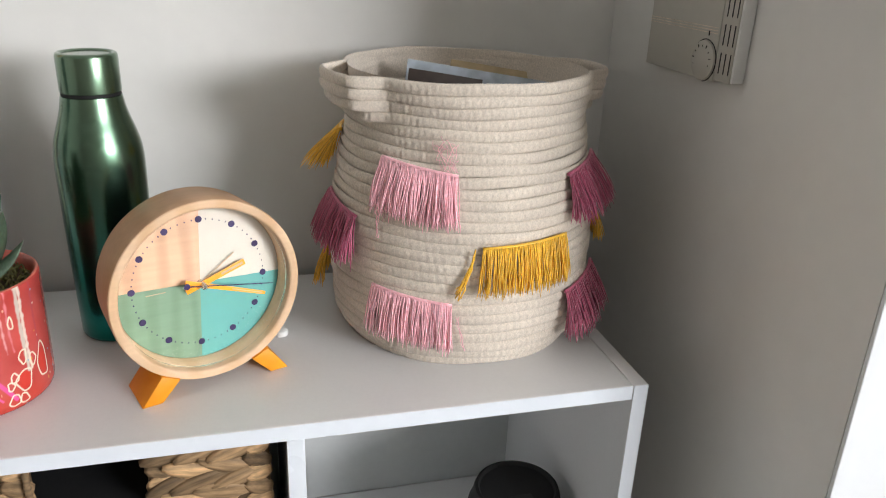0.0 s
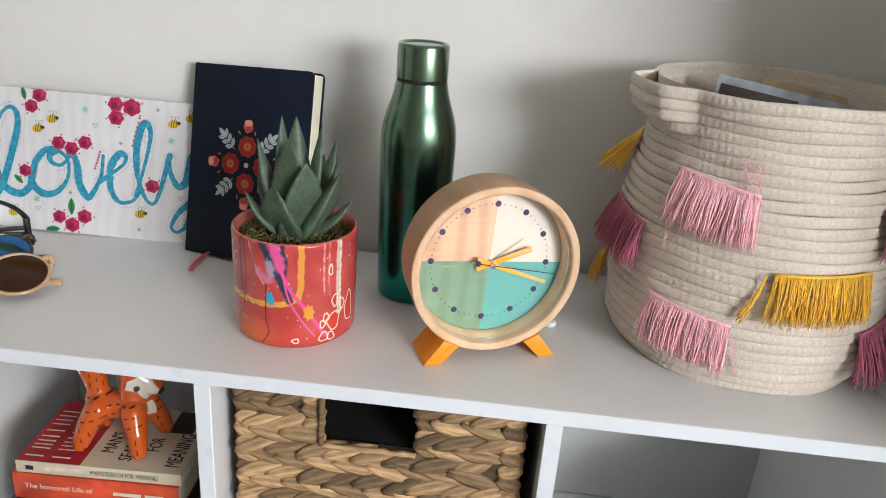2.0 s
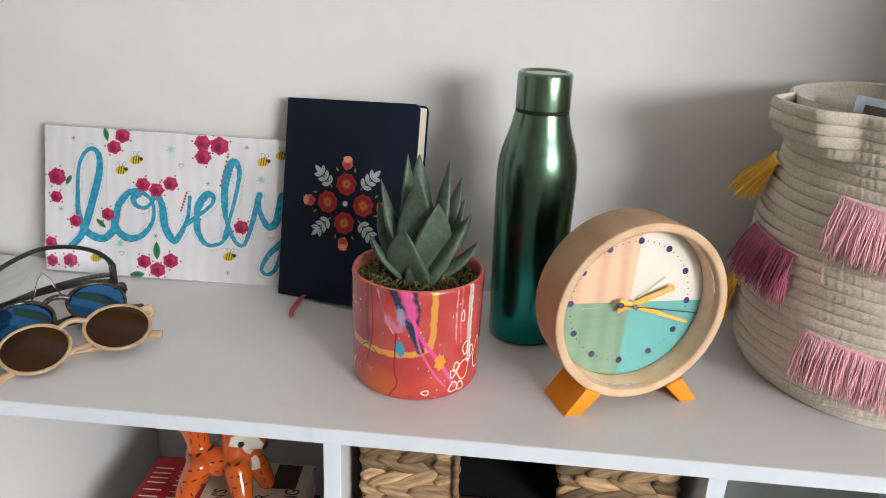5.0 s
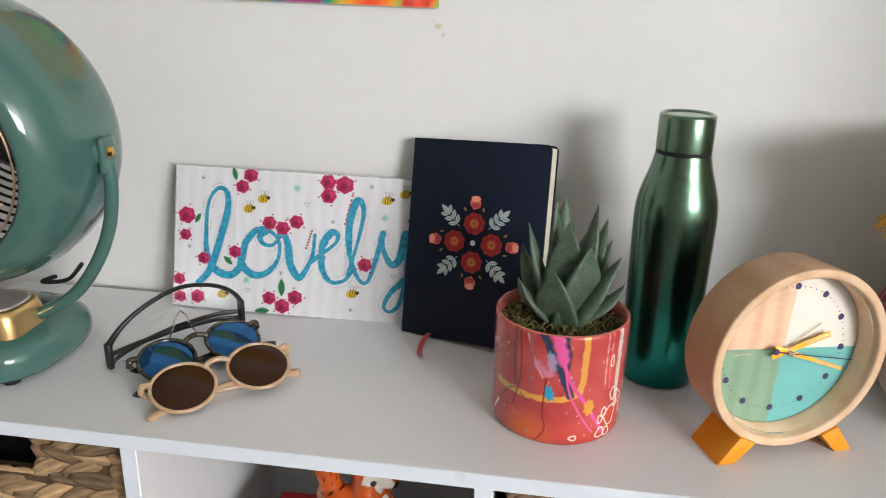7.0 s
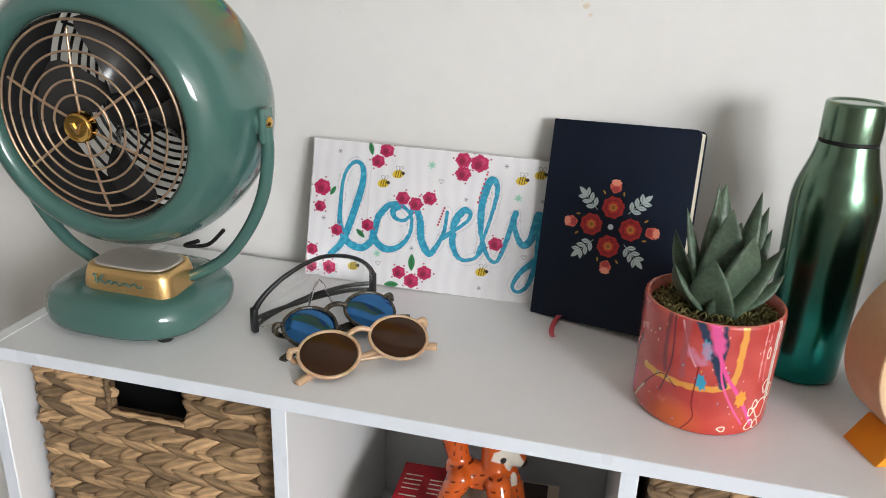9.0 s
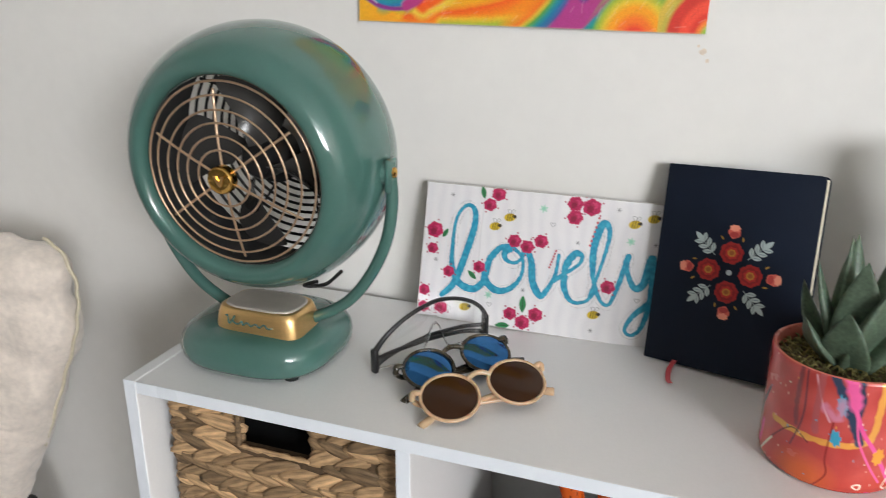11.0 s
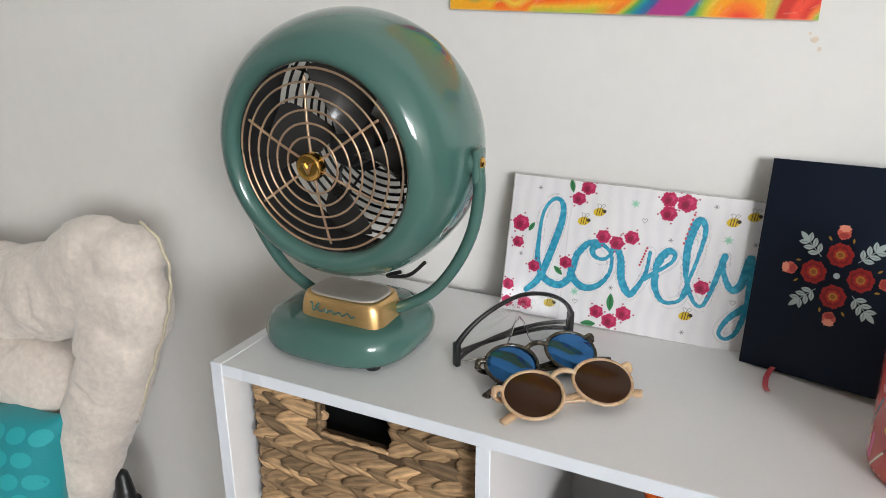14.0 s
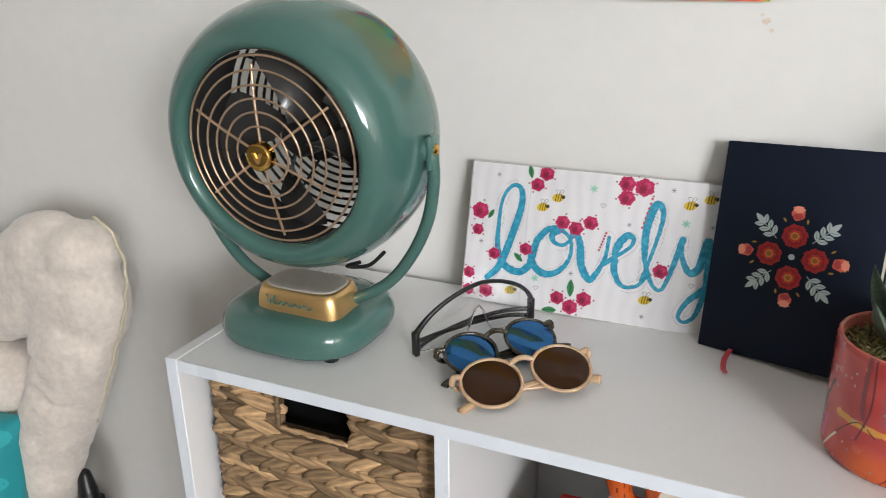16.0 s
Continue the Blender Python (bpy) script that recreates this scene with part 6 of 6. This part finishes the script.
for row, (x, stretch) in enumerate(((0.024, (0.016, 0.012, 0.015, 0.014, 0.015, 0.016)), (0.052, (0.016, 0.012, 0.014, 0.012, 0.015, 0.014)))):
    y = 0.006
    for k, step in enumerate(stretch):
        for q in ((0.0, 0.5) if k % 3 else (0.2,)):
            part("name_bar", boxed(x - 0.019, x, y + step * q, y + step * (q + 0.11), h1 + 0.0001, h1 + 0.0004), WHITE_INK, b1)
        y += step
cover_words("MAN'S", 0.090, 0.024, 0.020, 0.62, BLACK_INK)
cover_words("SEARCH", 0.112, 0.014, 0.020, 0.62, BLACK_INK)
cover_words("FOR", 0.134, 0.032, 0.020, 0.62, BLACK_INK)
cover_words("MEANING", 0.163, 0.010, 0.0215, 0.58, BLACK_INK)
part("title", lettering("MAN'S SEARCH FOR MEANING", 0.0082, pose(0.076, -0.0001, 0.0040, 90, 0, 0), 0.62), BLACK_INK, b1, smooth=None)
part("name_bar", boxed(0.030, 0.070, -0.0003, 0.0001, 0.0045, 0.0098), SCUFF, b1)
part("maker_mark", boxed(0.010, 0.018, -0.0003, 0.0001, 0.004, 0.009), BLACK_INK, b1)
b2 = paperback("paperback", "orange-red paperback lying under another book", 0.172, 0.125, 0.4060, 0.4375, 2.0, 0.3775, 0.0550, FLAME_COVER, PAGES)
part("front_cover", boxed(0, 0.172, 0.001, 0.125, 0.0309, 0.0313), FLAME_COVER, b2)
part("title", lettering("The Immortal Life of", 0.0084, pose(0.012, -0.0001, 0.0140, 90, 0, 0), 1.0), WHITE_INK, b2, smooth=None)
for x0, x1 in ((0.104, 0.133), (0.137, 0.156)):
    part("name_bar", boxed(x0, x1, -0.0004, 0.0001, 0.0145, 0.0185), WHITE_INK, b2)
box3 = mesh_object("black_box", boxed(-0.09, 0.09, -0.065, 0.065, 0, 0.4052 - MID, 0.002), BLACK, 40)
box3.matrix_world = pose(0.462, 0.115, MID + 0.0005, 0, 0, 1)
tagged(box3, "plain black box under the stacked books", "box")

U = np.array((1.0, 0.02, 0.0))          # the way the fox looks
W = np.array((-0.02, 1.0, 0.0))


def fx(u, w, z):
    return tuple(np.array((0.4745, 0.110, BT)) + U * u + W * w + np.array((0, 0, z * 1.2)))


balls = chain([fx(-0.026, 0, 0.040), fx(-0.012, 0, 0.036), fx(0.004, 0, 0.036), fx(0.014, 0, 0.040)], [0.0145, 0.0150, 0.0150, 0.0140])
for u, w in ((-0.037, -0.026), (-0.033, 0.018), (0.026, -0.029), (0.034, 0.018)):
    balls += chain([fx(u * 0.62, w * 0.45, 0.036), fx(u * 0.85, w * 0.8, 0.021), fx(u, w, 0.0068)], [0.0135, 0.0110, 0.0085])
balls += chain([fx(0.010, 0.000, 0.045), fx(0.011, 0.006, 0.054), fx(0.012, 0.010, 0.063)], [0.0140, 0.0165, 0.0185])
balls += chain([fx(0.012, 0.010, 0.063), fx(0.026, 0.008, 0.057), fx(0.037, 0.006, 0.0515)], [0.0185, 0.0125, 0.0048], 8)
for w in (-0.002, 0.022):
    balls += chain([fx(0.006, w, 0.078), fx(0.003, w * 1.3, 0.092), fx(0.002, w * 1.4, 0.102)], [0.0085, 0.0055, 0.0018])
balls += chain([fx(-0.026, 0.002, 0.046), fx(-0.031, 0.004, 0.060), fx(-0.036, 0.005, 0.078), fx(-0.037, 0.005, 0.098)], [0.0110, 0.0125, 0.0150, 0.0120])
fox_mesh = lumps("fox_figurine", balls, 0.00095, 26)
att = fox_mesh.color_attributes.new("Art", "FLOAT_COLOR", "POINT")
eye_at, nose_at = np.array(fx(0.0195, -0.0090, 0.0580)), np.array(fx(0.0395, 0.006, 0.0510))
co = np.array([v.co[:] for v in fox_mesh.vertices])
rel = co - np.array(fx(0, 0, 0))
fu, fw, fz = rel @ U, rel @ W, rel[:, 2] / 1.2
col = np.ones((len(co), 4))
col[:, :3] = lin("cd5a1c")


def paint(mask, colour):
    m = np.clip(mask, 0, 1)[:, None]
    col[:, :3] = col[:, :3] * (1 - m) + np.array(lin(colour)) * m


def dashed(across, along, pitch, span):
    """Rows of short dashes."""
    row = np.floor(across / pitch)
    off = np.abs(across / pitch - row - 0.5) * pitch
    run = np.abs((along / span + 0.5 * row) % 1 - 0.5) * span
    return np.minimum((0.00062 - off) / 0.0005 + 0.5, (0.0023 - run) / 0.0005 + 0.5)


head = (fu > -0.004) & (fz > 0.047)
tail = (fu < -0.012) & (fz > 0.050)
leg = (fz < 0.026) & ~head
paint(np.where(leg, dashed(fu + 0.2 * fz, fz, 0.0085, 0.0095), np.where(tail, dashed(fw + fu, fz, 0.0085, 0.0095), np.where(head, dashed(fw * 1.2, fu - fz, 0.010, 0.011) * (fz > 0.075), dashed(fz - 0.15 * fu, fu, 0.0078, 0.0090)))), "54220f")
side = np.abs(fw - 0.008)
cheek = [(0.0011, 0.0385), (0.0412, 0.0505), (0.0320, 0.0640), (0.0215, 0.0690), (0.0095, 0.0640)]
patch = side - 0.0030
for (u0, z0), (u1, z1) in zip(cheek, cheek[1:] + cheek[:1]):
    patch = np.minimum(patch, ((u1 - u0) * (fz - z0) - (z1 - z0) * (fu - u0)) / math.hypot(u1 - u0, z1 - z0))
on_head = np.maximum(0.0215 - np.linalg.norm(co - np.array(fx(0.012, 0.010, 0.063)), axis=1), 0.0170 - np.linalg.norm(co - np.array(fx(0.026, 0.008, 0.057)), axis=1))
patch = np.minimum(patch, on_head)
paint(patch / 0.0008 + 0.5, "e9e1d2")
paint(np.where((fu > 0.016) & (fz < 0.0430) & (fz > 0.030), (0.0036 - np.abs(fw + 0.001)) / 0.0008, 0), "e2d6c4")
paint((0.0060 - np.linalg.norm(co - nose_at, axis=1)) / 0.0007 + 0.5, "14110f")
eye_gap = np.linalg.norm(co - eye_at, axis=1)
nearest = eye_gap.min()
paint((nearest + 0.0021 - eye_gap) / 0.0005 + 0.5, "2a2019")
att.data.foreach_set("color", col.ravel())
fox = mesh_object("fox_figurine", fox_mesh, FOX_GLAZE, 180)
tagged(fox, "glossy orange ceramic fox standing on the books", "figurine")

# ---- cups in the fourth cube ----
cup = thing("travel_cup", "travel cup with a black lid and a colourful sleeve", "cup", pose(1.139, 0.098, MID + 0.0005) @ Matrix.Diagonal((1.04, 1.04, 0.86, 1)))
part("cup_body", revolve("cup_body", [(0, 0), (0.032, 0), (0.034, 0.003), (0.0445, 0.118), (0.0435, 0.119), (0, 0.119)], 56), BLUE_SLEEVE, cup, "blue cup")
part("sleeve", revolve("sleeve", [(0.0395, 0.050), (0.0407, 0.051), (0.0444, 0.098), (0.0432, 0.099)], 56), LIME_SLEEVE, cup, "lime green sleeve")
part("lid", revolve("lid", [(0.0445, 0.107), (0.0488, 0.109), (0.0494, 0.115), (0.0490, 0.131), (0.0462, 0.137), (0.0440, 0.151), (0.0425, 0.156), (0.0395, 0.157), (0.0375, 0.153), (0.0, 0.151)], 72), BLACK_RUBBER, cup, "matt black lid", smooth=40)
part("lid_tab", boxed(-0.012, 0.012, -0.030, -0.010, 0.1505, 0.1545, 0.002), BLACK_RUBBER, cup)
mug = thing("mug", "tall teal mug with a pink inside", "mug", pose(1.004, 0.085, MID + 0.0005) @ Matrix.Diagonal((1, 1, 1.06, 1)))
part("mug_body", revolve("mug_body", [(0, 0), (0.036, 0), (0.039, 0.003), (0.0430, 0.098), (0.0432, 0.1015)], 64), TEAL_GLAZE, mug, smooth=60)
part("mug_inside", revolve("mug_inside", [(0.0420, 0.1015), (0.0408, 0.098), (0.037, 0.008), (0, 0.006)], 64), PINK_GLAZE, mug, "pink glazed inside", smooth=60)
part("mug_rim", tube("mug_rim", [(0.0430 * math.cos(a), 0.0430 * math.sin(a), 0.1015) for a in np.arange(64) / 64 * 6.28319], 0.0009, 6, True), BLACK, mug, "thin dark rim", smooth=180)
part("mug_handle", tube("mug_handle", smooth_line([(0.040, 0.012, 0.085), (0.056, 0.018, 0.088), (0.066, 0.022, 0.072), (0.062, 0.021, 0.042), (0.039, 0.012, 0.028)], 7), 0.0052, 10), TEAL_GLAZE, mug, "teal handle", smooth=180)

# ---- armchair beside the shelf ----
chair = thing("armchair", "cream fleece-covered armchair with yellowed piping beside the shelf", "armchair", pose(-0.4475, 0.16, 0) @ Matrix.Diagonal((1.063, 1, 1, 1)))


def ch(x, y, z):
    return (x + 0.42, y - 0.16, z)


# the wing, the arm below it, and two back cushions that meet it in a pinched crease
wing = [(ch(-0.310, 0.155, 0.596), (0.096, 0.052, 0.098)), (ch(-0.350, 0.160, 0.585), (0.090, 0.055, 0.088)), (ch(-0.268, 0.155, 0.570), (0.058, 0.048, 0.080)), (ch(-0.265, 0.155, 0.640), (0.052, 0.046, 0.045))]
wing += [(p, (r, 0.050, r)) for p, (r, _, _) in chain([ch(-0.299, 0.145, 0.500), ch(-0.328, 0.145, 0.430), ch(-0.358, 0.143, 0.370), ch(-0.426, 0.140, 0.220), ch(-0.476, 0.14, 0.09)], [0.062, 0.058, 0.058, 0.055, 0.054])]
wing += [(ch(-0.428, 0.163, 0.553), (0.108, 0.062, 0.077)), (ch(-0.540, 0.170, 0.530), (0.12, 0.072, 0.080)), (ch(-0.66, 0.175, 0.52), (0.14, 0.075, 0.09))]
skin = lumps("wing", wing, 0.0055, 12, 0.0050, 0.055)
for v in skin.vertices:      # folds that fan out from the pinched crease
    dx, dz = v.co.x - 0.040, v.co.z - 0.482
    far = math.hypot(dx, dz)
    if v.co.z > 0.42 and v.co.y < 0.02:
        fold = math.sin(math.atan2(dz, dx) * (7.0 if dx > 0 else 10.0) + 6 * far + 1.5 * noise.noise(v.co * 14))
        v.co -= v.normal * (0.0050 if dx > 0 else 0.0085) * max(0.0, fold) ** 2 * math.exp(-((far - 0.065) / 0.055) ** 2)
        v.co -= v.normal * 0.016 * math.exp(-(far / 0.022) ** 2)
part("wing", skin, FLEECE, chair, "soft pleated cream fleece wing, arm and back", smooth=180)
low = [(ch(-0.505, 0.160, 0.395), (0.115, 0.066, 0.080)), (ch(-0.64, 0.17, 0.37), (0.17, 0.07, 0.10)), (ch(-0.58, 0.17, 0.26), (0.17, 0.07, 0.12))]
part("lumbar_cushion", lumps("lumbar_cushion", low, 0.007, 4, 0.006, 0.06), FLEECE, chair, "soft cream fleece lower cushion", smooth=180)
edge = smooth_line([ch(-0.232, 0.150, 0.694), ch(-0.208, 0.150, 0.678), ch(-0.193, 0.150, 0.640), ch(-0.196, 0.150, 0.603), ch(-0.208, 0.150, 0.560), ch(-0.231, 0.150, 0.507), ch(-0.262, 0.150, 0.440), ch(-0.292, 0.150, 0.375)], 8)
edge = edge + 0.0015 * np.sin(np.arange(len(edge)) * 0.9)[:, None] * np.array((1, 0, 0.3)) + np.array((0.002, 0, 0.001))
part("piping", tube("piping", edge, 0.0022, 8), PIPING, chair, "yellowed edge piping", smooth=180)
part("seat_base", boxed(-0.46, 0.06, -0.42, 0.07, 0.03, 0.13, 0.04, 4), FLEECE, chair, "cream seat base", smooth=60)
part("side_lever", lumps("side_lever", chain([ch(-0.344, 0.155, 0.262), ch(-0.336, 0.15, 0.215), ch(-0.332, 0.15, 0.12)], [0.010, 0.017, 0.018]), 0.003, 3), BLACK, chair, "black plastic lever")
part("lever_clip", boxed(0.076, 0.102, -0.028, 0.004, 0.130, 0.230, 0.004), BLACK, chair, "black plastic clip")
cushion = thing("cushion", "turquoise printed cushion leaning in the armchair", "cushion", pose(-0.560, 0.040, 0.131, -12, 0, 6))
n = 34
pv = []
for side in (-1, 1):
    for i in range(n):
        for j in range(n):
            u, v = -1 + 2 * i / (n - 1), -1 + 2 * j / (n - 1)
            puff = ((1 - u ** 4) * (1 - v ** 4)) ** 0.6
            pull = 1 - 0.05 * (1 - abs(u * v)) * (abs(u) > 0.8 or abs(v) > 0.8)
            pv.append((0.16 * u * (1 - 0.05 * (1 - v * v)), side * (0.055 * puff + 0.0012), 0.13 + 0.13 * v * (1 - 0.05 * (1 - u * u)) + 0.002 * math.sin(9 * u + 4 * v)))
pf = [f for f in grid_faces(n, n)] + [tuple(n * n + k for k in reversed(f)) for f in grid_faces(n, n)]
rimline = [k for k in range(n)] + [i * n + n - 1 for i in range(1, n)] + [(n - 1) * n + k for k in range(n - 2, -1, -1)] + [i * n for i in range(n - 2, 0, -1)]
pf += [(rimline[k], rimline[k - 1], rimline[k - 1] + n * n, rimline[k] + n * n) for k in range(len(rimline))]
part("cover", from_arrays("cover", pv, pf), TURQUOISE, cushion, smooth=180)


def on_cushion(u, v):
    puff = ((1 - u ** 4) * (1 - v ** 4)) ** 0.6
    return (0.16 * u * (1 - 0.05 * (1 - v * v)), -(0.055 * puff + 0.0022), 0.13 + 0.13 * v * (1 - 0.05 * (1 - u * u)) + 0.002 * math.sin(9 * u + 4 * v))


spots = []
for i in range(9):
    for j in range(7):
        u0, v0 = -0.85 + 0.215 * i + 0.1 * (j % 2), -0.85 + 0.27 * j
        if abs(u0) > 0.9:
            continue
        rim_pts = [on_cushion(u0, v0)] + [on_cushion(max(-.97, min(.97, u0 + 0.094 * math.cos(a))), max(-.97, min(.97, v0 + (0.10 if j > 3 else 0.13) * math.sin(a)))) for a in np.arange(12) / 12 * 6.283]
        spots.append(from_arrays("spot", rim_pts, [(0, 1 + k, 1 + (k + 1) % 12) for k in range(12)]))
tagged(part("leaf_print", join("leaf_print", spots), TURQUOISE_LIGHT, cushion, "lighter turquoise leaf print", smooth=180), kind="stuff")
